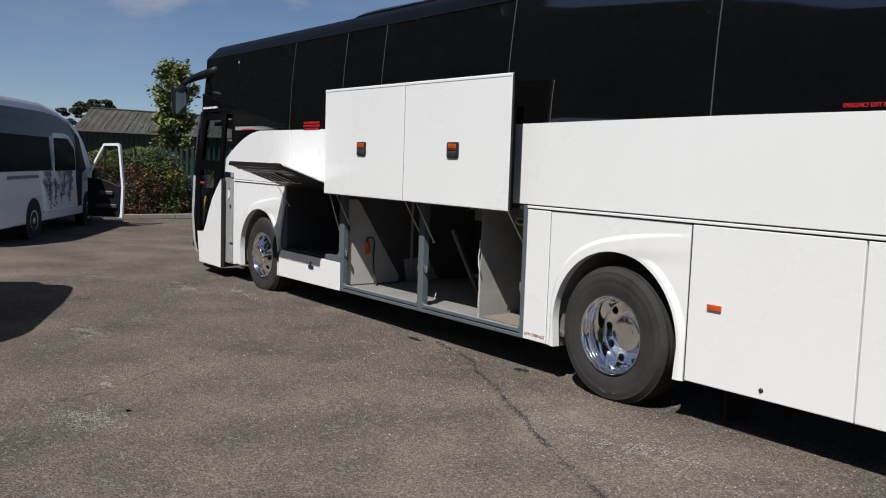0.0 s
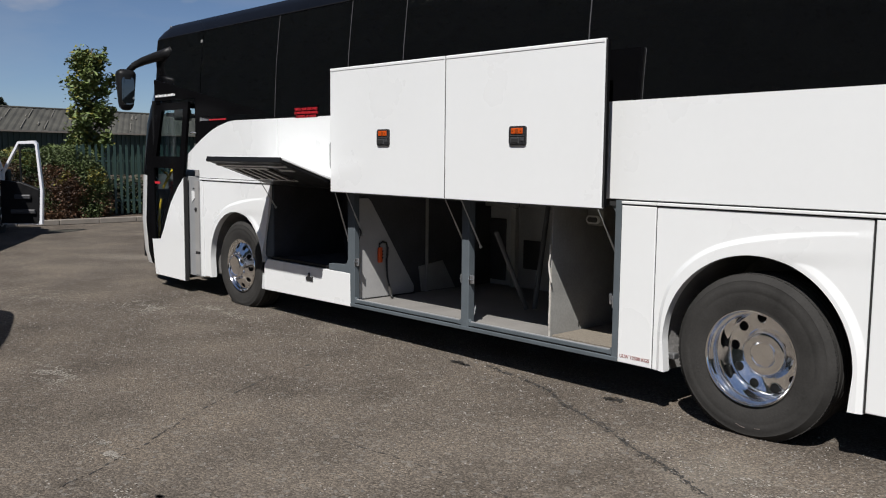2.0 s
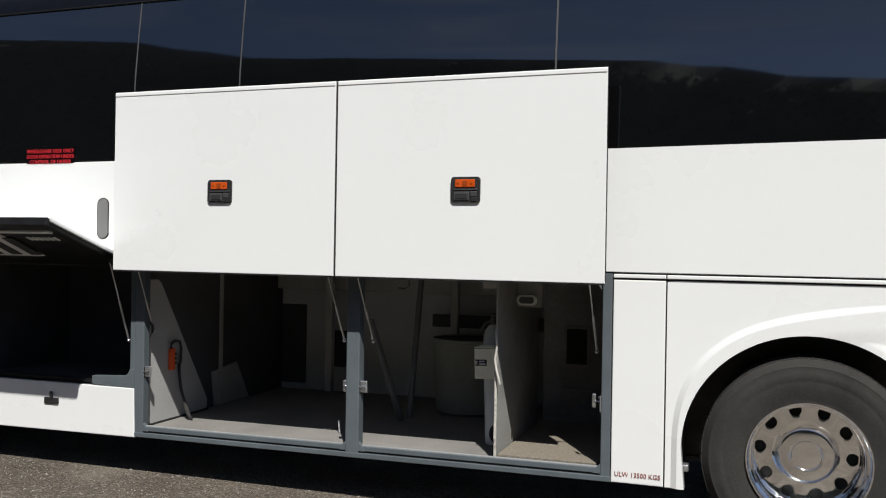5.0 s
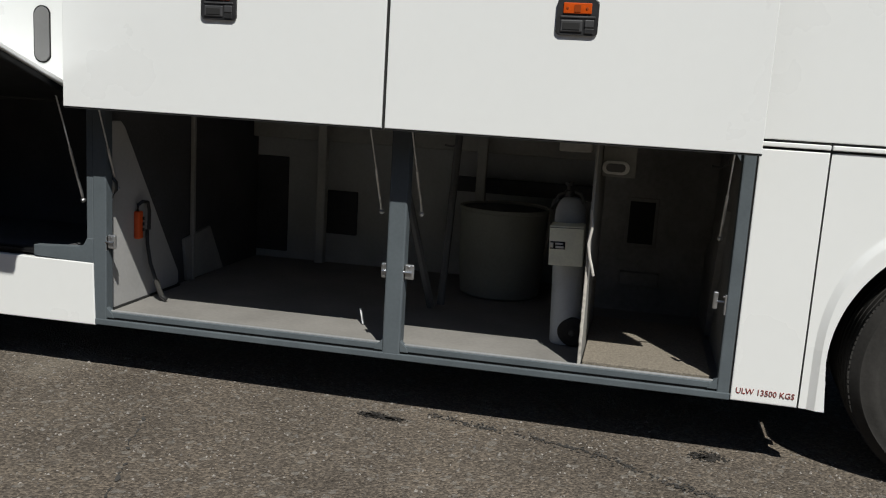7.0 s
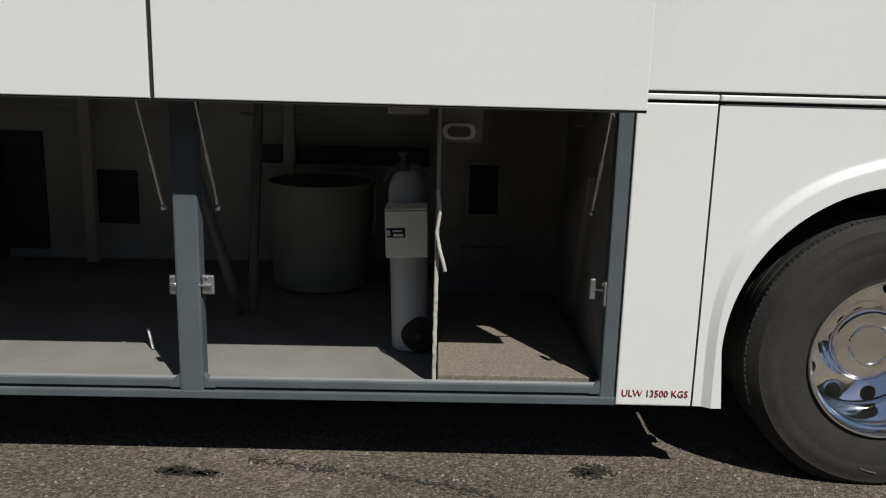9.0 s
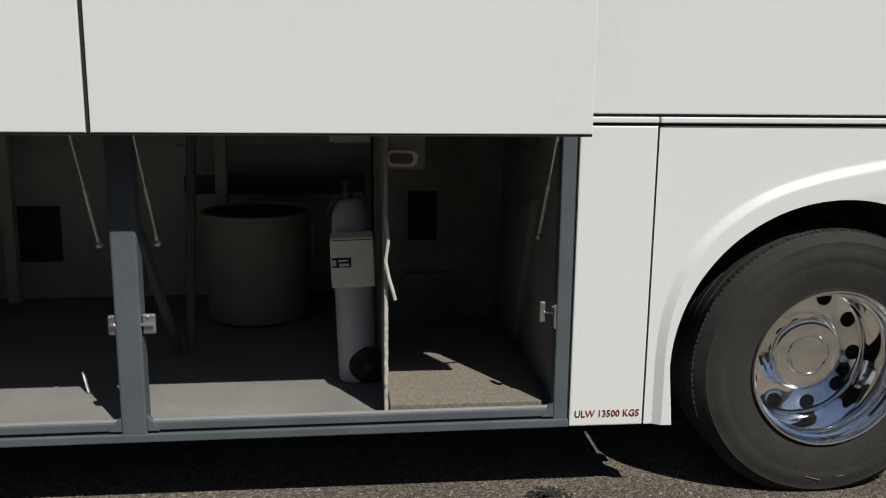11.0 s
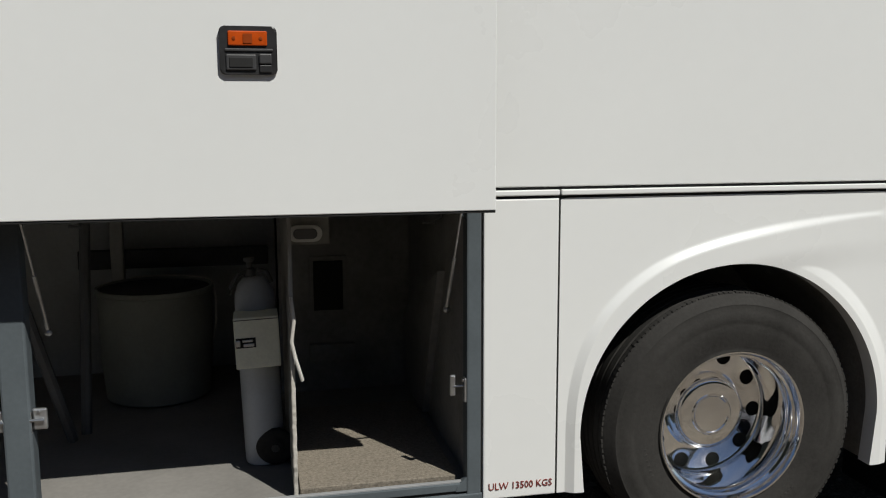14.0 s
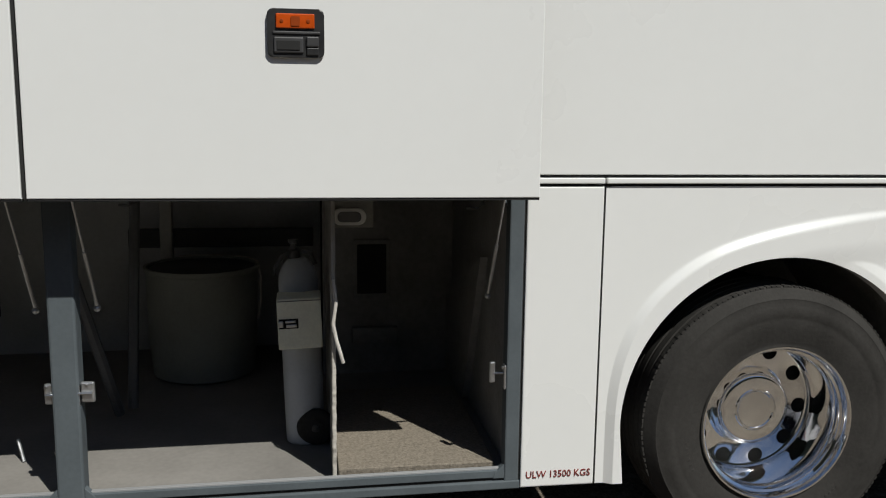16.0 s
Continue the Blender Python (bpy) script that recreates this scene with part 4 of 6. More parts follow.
BZ = bay_z(-1.75)
bay_bar("bay_sill", -4.062, -0.994, -0.004, 0.075, -0.052, -0.022, STEEL_GREY, "grey steel luggage bay sill", 0.004)
for x0, x1 in ((-3.985, -2.552), (-2.462, -1.050)):
    bay_bar("sill_rail", x0, x1, 0.002, 0.040, -0.010, 0.018, STEEL_GREY)
    # Paler lip: the worn rail edge, with its thin highlight put into the colour.
    bay_bar("sill_lip", x0, x1, 0.012, 0.030, 0.016, 0.024, JAMB, "pale edge strip for wear and painted highlight", 0.002)
bay_bar("sill_groove", -3.99, -1.04, 0.010, 0.05, -0.024, -0.008, BLACK_GAP, "", 0.0)
part("bay_pillar", box(-4.064, -3.992, 0.0, 0.06, 0.28, 1.40, 0.006), STEEL_GREY, coach, "grey steel bay pillar")
part("pillar_foot", plate([(-4.40, 0.585), (-4.062, 0.575), (-4.062, 0.70), (-4.098, 0.70), (-4.112, 0.665), (-4.150, 0.648), (-4.40, 0.640)], "y", -0.002, 0.046, 0.003), STEEL_GREY, coach)
part("bay_pillar", box(-4.102, -4.062, 0.003, 0.06, 0.60, 1.40, 0.006), STEEL_GREY, coach, "grey steel bay pillar")
part("bay_pillar", box(-2.552, -2.466, -0.002, 0.07, 0.276, 1.40, 0.008), STEEL_GREY, coach, "grey steel bay pillar")
part("bay_pillar", box(-1.050, -0.998, 0.0, 0.06, 0.286, 1.40, 0.006), STEEL_GREY, coach, "grey steel bay pillar")
part("pillar_seal", box(-0.999, -0.991, 0.004, 0.03, 0.292, 1.37, 0.002), BLACK_GAP, coach)
part("bay_header", box(-4.178, -0.995, 0.02, 0.10, 1.365, 1.40, 0.004), STEEL_DARK, coach)
for x, s in ((-2.552, -1), (-2.466, 1), (-1.050, -1), (-3.992, 1)):
    z = bay_z(x)
    part("sill_gusset", plate([(x, z - 0.012), (x + s * 0.040, z - 0.012), (x + s * 0.034, z + 0.008), (x, z + 0.040)], "y", 0.0, 0.03, 0.002), STEEL_GREY, coach)
part("corner_gusset", plate([(-1.048, 1.39), (-1.110, 1.39), (-1.048, 1.29)], "y", 0.02, 0.035), STEEL_GREY, coach)
bay_bar("bay_floor", -4.07, -1.0, 0.028, 2.4, -0.027, 0.0, LINO, "worn grey luggage bay floor", 0.0)
part("bay_ceiling", box(-4.1, -1.0, 0.06, 1.95, 1.40, 1.425), LINING_PALE, coach)
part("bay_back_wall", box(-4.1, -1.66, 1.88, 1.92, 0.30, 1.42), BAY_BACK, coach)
# Rear compartment's back wall, toned down to carry the shade there.
part("bay_back_wall", box(-1.66, -1.0, 1.30, 1.34, 0.30, 1.42), BAY_SHADED, coach)
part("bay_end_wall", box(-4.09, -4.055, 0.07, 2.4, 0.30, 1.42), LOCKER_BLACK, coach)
part("bay_end_wall", box(-1.03, -1.0, 0.075, 2.4, 0.30, 1.42), BAY_SHADED, coach)
# The far bay doors, closed, and a cross member.
for x0, x1, z0, z1 in ((-4.05, -3.82, 0.37, 1.03), (-3.566, -3.313, 0.526, 0.826)):
    part("far_bay_panel", box(x0, x1, 1.862, 1.882, z0, z1, 0.008), LOCKER_BLACK, coach, "dark recessed panel")
part("back_rail", box(-2.62, -1.70, 1.66, 1.70, 0.915, 1.01, 0.006), LOCKER_BLACK, coach, "dark cross rail")
part("cross_member", box(-4.05, -1.67, 1.78, 1.86, 1.16, 1.40, 0.01), BAY_PANEL, coach)
part("bay_post", box(-2.46, -2.40, 1.62, 1.68, 0.36, 1.40, 0.005), BAY_PANEL, coach)
part("bay_post", box(-3.52, -3.46, 1.62, 1.68, 0.36, 1.40, 0.005), BAY_PANEL, coach)
part("bay_brace", tube([(-2.60, 0.45, 1.05), (-2.50, 0.74, 0.37)], 0.022), STEEL_DARK, coach, "dark diagonal brace")
part("bay_brace", tube([(-2.44, 0.95, 1.38), (-2.46, 0.80, 0.37)], 0.022), STEEL_DARK, coach, "dark diagonal brace")
# Grey end panel with its slanted rear edge.
part("end_gusset_panel", plate([(0.075, 0.322), (0.735, 0.322), (0.765, 0.34), (0.765, 0.40), (0.225, 1.25), (0.19, 1.28), (0.09, 1.28), (0.075, 1.26)], "x", -4.052, -4.03, 0.003), GUSSET, coach, "grey laminate end panel with slanted edge")
part("far_gusset_panel", plate([(0.88, 0.325), (1.34, 0.325), (1.16, 0.62), (0.84, 0.58)], "x", -4.054, -4.035, 0.003), PARTITION, coach, "grey laminate foot panel")
part("bay_side_post", box(-4.05, -4.025, 0.93, 0.955, 0.32, 1.36, 0.004), PARTITION, coach)
part("panel_foot_seal", box(-4.032, -4.02, 0.08, 0.77, 0.318, 0.330), BLACK_GAP, coach)
# Bay partition with a worn front edge.
pt = part("bay_partition", box(-1.652, -1.639, 0.048, 1.05, 0.337, 1.395, 0.002), PARTITION, coach, "grey bay partition board")
# ragged front edge, worn deeper in places
rows = []
for i in range(91):
    z = 0.340 + 0.53 * i / 90
    w = 0.5 + noise.noise((z * 9, 0, 3.0)) * 0.5 + noise.noise((z * 47, 0, 5.0)) * 0.35
    u = noise.noise((z * 31, 2.0, 1.0)) * 0.0012
    yf = 0.030 + 0.010 * max(0.0, w)
    rows.append([(-1.6530 + u, 0.0475, z), (-1.6526 + u, yf + 0.002, z), (-1.6500 + u, yf, z), (-1.6410 + u, yf + 0.001, z), (-1.6385 + u, yf + 0.003, z), (-1.6380 + u, 0.0475, z)])
edge = loft(rows)
part("worn_edge", edge, PLY_EDGE, pt, "splintered pale board edge")
part("partition_strap", tube([(-1.647, 0.034, 1.05), (-1.638, 0.028, 0.97), (-1.648, 0.024, 0.90), (-1.636, 0.018, 0.84), (-1.624, 0.016, 0.80), (-1.615, 0.018, 0.765)], 0.0065), ROPE, pt)
# Shallow ceiling box beside the partition.
part("ceiling_box", box(-1.844, -1.688, 0.42, 0.52, 1.276, 1.40, 0.006), BAY_PANEL, coach, "dull ceiling box")
# Cabin lamp on a dark cross beam.
part("lamp_beam", box(-1.636, -1.48, 0.445, 0.49, 1.17, 1.40, 0.006), CARPET_DARK, coach)
part("bay_end_ledge", plate([(0.45, 1.05), (1.28, 0.72), (1.28, 0.36), (0.8, 0.36)], "x", -1.06, -1.03), BAY_SHADED, coach)
lampb = part("bay_lamp", plate(rounded(-1.636, -1.508, 1.183, 1.246, 0.03), "y", 0.428, 0.445, 0.004), WHITE_BEZEL, coach, "oval bay lamp with pale bezel")
part("lamp_lens", plate(rounded(-1.617, -1.527, 1.195, 1.234, 0.018), "y", 0.422, 0.435, 0.003), LENS_CLEAR, lampb)


def latch(x, s, z, w=0.045):
    """A zinc slam latch on the side of a pillar."""
    l = part("door_latch", box(min(x, x + s * w), max(x, x + s * w), 0.010, 0.025, z - 0.034, z + 0.036, 0.006), ZINC, coach, "zinc door latch")
    part("latch_pin", tube([(x - s * 0.005, 0.003, z), (x + s * (w - 0.007), 0.003, z)], 0.0055), CHROME_DULL, l)
    part("latch_hook", box(min(x - s * 0.006, x), max(x - s * 0.006, x), 0.002, 0.04, z - 0.045, z + 0.03, 0.003), ZINC, l)
    part("latch_screw", lathe([(0.0, -0.004), (0.005, -0.003), (0.006, 0)], (x + s * 0.02, 0.01, z + 0.024), 8), CHROME_DULL, l)


latch(-2.466, 1, 0.695)
latch(-2.552, -1, 0.692, 0.026)
strike = part("door_latch", box(-1.104, -1.083, 0.030, 0.042, 0.672, 0.748, 0.005), ZINC, coach, "zinc door latch plate")
part("latch_pin", tube([(-1.092, 0.034, 0.706), (-1.052, 0.022, 0.710)], 0.0045), CHROME_DULL, strike)
part("latch_clip", box(-1.058, -1.050, 0.002, 0.030, 0.655, 0.742, 0.003), ZINC, strike)
part("latch_tooth", box(-1.066, -1.056, 0.006, 0.020, 0.728, 0.738, 0.002), CHROME_DULL, strike)
latch(-3.992, 1, 0.69)


def gas_strut(a, b):
    a, b = Vector(a), Vector(b)
    s = part("gas_strut", tube([a, a.lerp(b, 0.55)], 0.0038), ZINC, coach, "thin gas strut")
    part("strut_cylinder", tube([a.lerp(b, 0.5), a.lerp(b, 0.97)], 0.0068), ZINC, s)
    part("ball_joint", lathe([(0.0, -0.014), (0.012, -0.008), (0.012, 0.0), (0.010, 0.008), (0.0, 0.012)], b, 12), ZINC, s, smooth=True)
    part("ball_joint", lathe([(0.0, -0.010), (0.009, -0.005), (0.009, 0.005), (0.0, 0.010)], a, 12), ZINC, s, smooth=True)


gas_strut((-1.100, -0.150, 1.37), (-1.096, 0.125, 0.966))
gas_strut((-2.425, -0.150, 1.37), (-2.417, 0.085, 0.960))
gas_strut((-2.613, -0.150, 1.37), (-2.612, 0.10, 0.953))
gas_strut((-3.930, -0.150, 1.36), (-3.992, 0.10, 0.945))


def luggage_door(x0, x1):
    """A lifted luggage door, held out parallel to the side."""
    y1 = -0.218
    z0, z1 = 1.350, 2.454
    d = part("luggage_door", plate([(x0, z0), (x1, z0), (x1, z1), (x0, z1)], "y", y1, y1 + 0.022, 0.003), WHITE, coach, "raised white luggage door with recessed handle")
    part("door_inner_frame", box(x0 + 0.003, x1 - 0.001, y1 + 0.021, y1 + 0.062, z0 + 0.003, z1 - 0.002, 0.004), PANEL_BLACK, d, "black inner door frame")
    part("top_flange", box(x0 + 0.002, x1 - 0.002, y1 - 0.004, y1 + 0.03, z1 - 0.026, z1 - 0.004, 0.003), WHITE, d)
    part("edge_seal", box(x1 - 0.02, x1 + 0.001, y1 + 0.008, y1 + 0.03, z0 + 0.004, z1 - 0.004, 0.002), BLACK_GAP, d)
    part("rubber_seal", box(x0, x1, y1 + 0.004, y1 + 0.03, z0 - 0.008, z0 + 0.002, 0.002), BLACK_GAP, d)
    part("lift_arm", tube([((x0 + x1) / 2 - 0.5, y1 + 0.05, 1.75), ((x0 + x1) / 2 - 0.5, 0.04, 1.36)], 0.014), STEEL_GREY, d)
    part("lift_arm", tube([((x0 + x1) / 2 + 0.5, y1 + 0.05, 1.75), ((x0 + x1) / 2 + 0.5, 0.04, 1.36)], 0.014), STEEL_GREY, d)
    cx, cz = (x0 + x1) / 2 + 0.011, 1.828
    h = part("door_handle", plate(rounded(cx - 0.082, cx + 0.082, cz - 0.064, cz + 0.074, 0.016), "y", y1 - 0.012, y1 + 0.006, 0.004), HANDLE, d, "black handle plate with orange lamp")
    yf = y1 - 0.012
    part("marker_lens", box(cx - 0.057, cx + 0.054, yf - 0.006, yf + 0.002, cz + 0.018, cz + 0.060, 0.003), AMBER, h)
    part("lens_mark", plate(rounded(cx - 0.014, cx + 0.012, cz + 0.025, cz + 0.052, 0.003), "y", yf - 0.008, yf - 0.005), AMBER_DARK, h)
    for s in (-1, 1):
        part("lens_screw", lathe([(0.0, -0.0085), (0.005, -0.008), (0.006, -0.004)], (cx - 0.002 + s * 0.038, yf, cz + 0.039), 10), AMBER_DARK, h)
    part("handle_ridge", box(cx - 0.066, cx + 0.07, yf - 0.004, yf + 0.002, cz + 0.002, cz + 0.010, 0.002), HANDLE_GREY, h)
    part("pull_frame", box(cx - 0.064, cx + 0.022, yf - 0.006, yf + 0.002, cz - 0.052, cz - 0.006, 0.004), HANDLE_GREY, h)
    part("pull_recess", box(cx - 0.055, cx + 0.012, yf - 0.0085, yf - 0.004, cz - 0.044, cz - 0.016, 0.002), HOLE, h)
    part("lock_block", box(cx + 0.030, cx + 0.066, yf - 0.008, yf + 0.002, cz - 0.034, cz - 0.004, 0.004), HANDLE_GREY, h)
    part("lock_base", box(cx + 0.030, cx + 0.066, yf - 0.005, yf + 0.002, cz - 0.058, cz - 0.036, 0.003), HANDLE, h)


luggage_door(-4.064, -2.540)
luggage_door(-2.526, -1.008)
part("door_joint_seal", box(-2.545, -2.523, -0.205, -0.19, 1.35, 2.44), BLACK_GAP, coach)
# Grey hand recess in the band panel.
oval = [(-4.285, 1.575), (-4.285, 1.775)] + [(-4.325 + 0.042 * math.cos(radians(a)), 1.765 + 0.042 * math.sin(radians(a))) for a in range(40, 181, 20)] + [(-4.325 + 0.042 * math.cos(radians(a)), 1.59 + 0.042 * math.sin(radians(a))) for a in range(180, 321, 20)]
part("recess_cover", plate(oval, "y", -0.014, -0.004, 0.003), OVAL_GREY, coach, "grey rounded recess cover")
part("recess_rim", plate([(-4.322 + (x + 4.322) * 1.12, 1.677 + (z - 1.677) * 1.05) for x, z in oval], "y", -0.010, -0.003), BLACK_TRIM, coach)

# ---- side locker under the raised flap ----
LX0, LX1, LZ0, LZ1 = -5.455, -4.104, 0.598, 1.392
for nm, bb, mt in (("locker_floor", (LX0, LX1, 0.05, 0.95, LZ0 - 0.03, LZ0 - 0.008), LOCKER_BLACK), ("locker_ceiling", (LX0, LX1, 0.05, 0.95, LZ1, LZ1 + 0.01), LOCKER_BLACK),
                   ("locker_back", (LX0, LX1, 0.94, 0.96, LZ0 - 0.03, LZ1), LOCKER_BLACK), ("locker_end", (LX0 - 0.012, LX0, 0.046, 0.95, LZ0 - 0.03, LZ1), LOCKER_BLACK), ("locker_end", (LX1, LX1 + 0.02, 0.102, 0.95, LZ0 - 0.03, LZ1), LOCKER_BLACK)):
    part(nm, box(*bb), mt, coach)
part("locker_lip", box(LX0, -4.115, 0.012, 0.06, LZ0 - 0.004, LZ0 + 0.016, 0.004), BLACK_TRIM, coach)
part("locker_jamb", plate([(-5.62, 0.60), (-5.456, 0.60), (-5.456, 1.36), (-5.50, 1.36)], "y", 0.034, 0.045), STEEL_GREY, coach, "blue-grey locker jamb beside the wheel arch")

flap = part("locker_flap", bmesh.new(), WHITE, coach, "open top-hinged locker flap held out level")
FL0, FL1 = -5.44, -4.10
hinge = Vector((0, -0.012, 1.392))
out_dir = Vector((0, -0.70, 0.245)).normalized()
up_dir = Vector((0, 0.245, 0.70)).normalized()
flap_m = Matrix(((1, 0, 0, 0), (0, out_dir.y, up_dir.y, hinge.y), (0, out_dir.z, up_dir.z, hinge.z), (0, 0, 0, 1)))
fb = box(FL0, FL1, 0.0, 0.755, 0.0, 0.022, 0.005, flap_m)
bmesh.ops.recalc_face_normals(fb, faces=fb.faces)
fb.to_mesh(flap.data)
fb.free()
part("flap_lining", box(FL0 + 0.015, FL1 - 0.015, 0.02, 0.74, -0.030, -0.001, 0.006, flap_m), BLACK_TRIM, flap, "black ribbed underside lining")
part("flap_edge_seal", box(FL0, FL1, 0.735, 0.762, -0.034, 0.016, 0.005, flap_m), BLACK_TRIM, flap)
part("flap_panel", box(FL0 + 0.10, FL1 - 0.50, 0.20, 0.585, -0.036, -0.029, 0.002, flap_m), FLAP_PALE, flap, "pale pressed panel with slanted slots")
for i in range(5):
    x = FL0 + 0.14 + i * 0.155
    slot = plate([(x, 0.24), (x + 0.085, 0.24), (x + 0.135, 0.545), (x + 0.05, 0.545)], "z", -0.040, -0.035)
    bmesh.ops.transform(slot, matrix=flap_m, verts=slot.verts)
    part("flap_slot", slot, HOLE, flap)
part("flap_rail", box(FL0 + 0.04, FL1 - 0.06, 0.63, 0.665, -0.040, -0.029, 0.002, flap_m), FLAP_PALE, flap)
for i in range(6):
    part("flap_mark", box(FL1 - 0.34 + i * 0.04, FL1 - 0.318 + i * 0.04, 0.50, 0.55, -0.035, -0.029, 0.001, flap_m), FLAP_PALE, flap)
gas_strut((-5.46, -0.12, 1.41), (-5.43, 0.05, 1.13))
gas_strut((-4.19, -0.10, 1.40), (-4.15, 0.05, 0.88))

# ---- front entrance ----
def tinted(ob):
    """A clear pane that lets the sun through."""
    ob.visible_shadow = False
    return ob


LEAF_Y = -0.055
dleaf = part("entrance_door", plate([(-8.14, 0.145), (-7.31, 0.142), (-7.325, 1.40), (-7.48, 1.27), (-7.67, 1.086), (-7.79, 0.90), (-7.878, 0.751), (-7.975, 0.605), (-8.225, 0.59)], "y", LEAF_Y, LEAF_Y + 0.035, 0.005), WHITE, coach, "entrance door standing ajar, white below a curved glass")
# black frame bars round the two panes
for bar_pts in ([(-7.90, 2.29), (-7.165, 2.29), (-7.18, 2.205), (-7.87, 2.205)], [(-7.18, 2.205), (-7.30, 2.205), (-7.40, 1.645), (-7.285, 1.645)],
                [(-7.285, 1.645), (-8.195, 1.645), (-8.235, 1.50), (-7.31, 1.50)], [(-7.87, 2.205), (-8.06, 1.645), (-8.195, 1.645), (-7.93, 2.26), (-7.90, 2.29)],
                [(-8.235, 1.50), (-8.14, 1.50), (-8.13, 0.605), (-8.23, 0.605)], [(-7.31, 1.50), (-7.60, 1.50), (-7.60, 1.30), (-7.46, 1.29), (-7.33, 1.405)],
                [(-7.46, 1.287), (-7.60, 1.297), (-7.73, 1.14), (-7.66, 1.10)], [(-7.66, 1.098), (-7.73, 1.138), (-7.83, 0.97), (-7.785, 0.92)],
                [(-7.785, 0.918), (-7.83, 0.968), (-7.93, 0.80), (-7.87, 0.765)], [(-7.87, 0.763), (-7.93, 0.798), (-8.03, 0.612), (-7.97, 0.612)]):
    part("door_frame", plate(bar_pts, "y", LEAF_Y + 0.001, LEAF_Y + 0.034), PANEL_BLACK, dleaf, "black door frame bar")
tinted(part("door_pane", plate([(-8.05, 1.65), (-7.405, 1.65), (-7.305, 2.20), (-7.868, 2.20)], "y", LEAF_Y + 0.012, LEAF_Y + 0.018), GLASS_CLEAR, dleaf, "clear tinted door pane"))
tinted(part("door_pane", plate([(-8.135, 0.61), (-8.02, 0.61), (-7.92, 0.80), (-7.82, 0.97), (-7.72, 1.14), (-7.60, 1.30), (-7.60, 1.50), (-8.135, 1.50)], "y", LEAF_Y + 0.012, LEAF_Y + 0.018), GLASS_CLEAR, dleaf, "clear tinted door pane"))
part("door_notice", box(-8.12, -7.98, LEAF_Y + 0.005, LEAF_Y + 0.010, 1.30, 1.33), RED_TEXT, dleaf)
part("door_edge_seal", box(-7.322, -7.298, LEAF_Y - 0.004, LEAF_Y + 0.045, 0.15, 1.40, 0.004), BLACK_GAP, dleaf)
# Door jamb and stepwell.
part("entrance_jamb", box(-7.42, -7.015, 0.012, 0.05, 0.22, 1.41, 0.004), JAMB, coach, "pale grey entrance jamb")
part("entrance_jamb", plate([(-7.16, 0.24), (-7.06, 0.24), (-7.06, 1.36), (-7.16, 1.36)], "y", 0.004, 0.014), LAMINATE, coach)
part("jamb_hinge", box(-7.15, -7.06, 0.0, 0.022, 0.49, 0.52, 0.004), HANDLE, coach)
part("jamb_lever", lathe([(0.0, -0.03), (0.025, -0.025), (0.03, 0.02)], (-7.13, 0.02, 1.02), 12), HANDLE, coach)
part("jamb_flag", plate([(-7.24, 1.10), (-7.24, 1.24), (-7.09, 1.21)], "y", 0.005, 0.012), WHITE, coach)
part("jamb_notice", box(-7.22, -7.04, 0.012, 0.018, 1.255, 1.275), HANDLE_GREY, coach)
part("jamb_strip", box(-7.125, -7.04, -0.002, 0.03, 1.42, 1.80, 0.003), LAMINATE, coach)
part("door_button", box(-7.33, -7.30, -0.012, 0.0, 1.57, 1.64, 0.004), LAMINATE, coach)
part("entrance_handle", tube([(-7.20, -0.008, 1.92), (-7.17, -0.02, 1.925), (-7.10, -0.02, 1.925), (-7.07, -0.008, 1.92)], 0.012), ZINC, coach)
for k in range(3):
    part("entrance_step", box(-8.2, -7.3, 0.06 + 0.28 * k, 0.40 + 0.28 * k, 0.30 + 0.22 * k, 0.34 + 0.22 * k, 0.006), CARPET_DARK, coach)
part("entrance_back_wall", box(-7.6, -7.0, 1.0, 1.04, 0.3, 3.0), CARPET_DARK, coach)
part("entrance_side_wall", box(-7.04, -7.0, 0.06, 1.0, 0.3, 3.0), CARPET_DARK, coach)
part("dashboard", box(-8.85, -8.2, 0.45, 2.2, 0.9, 1.25, 0.05), SEAT, coach)
part("entrance_handrail", tube([(-8.20, 0.03, 0.58), (-8.18, 0.03, 0.95), (-8.14, 0.04, 1.10)], 0.016), YELLOW, coach, "yellow entrance handrail")
part("entrance_handrail", tube([(-8.20, 0.10, 1.24), (-8.12, 0.11, 1.34), (-7.98, 0.12, 1.47)], 0.017), YELLOW, coach, "yellow entrance handrail")
part("entrance_handrail", tube([(-8.24, 0.10, 1.47), (-8.15, 0.11, 1.43), (-8.06, 0.12, 1.39)], 0.015), YELLOW, coach, "yellow entrance handrail")
part("stepwell_front_panel", box(-8.88, -8.84, 0.12, 0.95, 0.30, 1.20, 0.01), BLACK_TRIM, coach)
part("dashboard_top", box(-8.80, -8.25, 0.55, 2.1, 1.25, 1.46, 0.06), LAMINATE, coach, "grey dashboard top")
part("driver_blind", box(-8.62, -8.58, 0.35, 1.9, 2.16, 2.22, 0.01), GREY_ALLOY, coach, "pale rolled windscreen blind")
part("cab_notice", box(-8.52, -8.50, 0.42, 0.66, 2.12, 2.26, 0.004), GREY_ALLOY, coach, "pale notice behind the windscreen")
part("ticket_stand", box(-8.25, -8.12, 0.55, 0.75, 1.20, 1.56, 0.02), JAMB, coach, "pale ticket stand")
part("door_pillar_black", box(-8.27, -8.22, 0.0, 0.05, 0.25, 2.34, 0.01), BLACK_TRIM, coach)

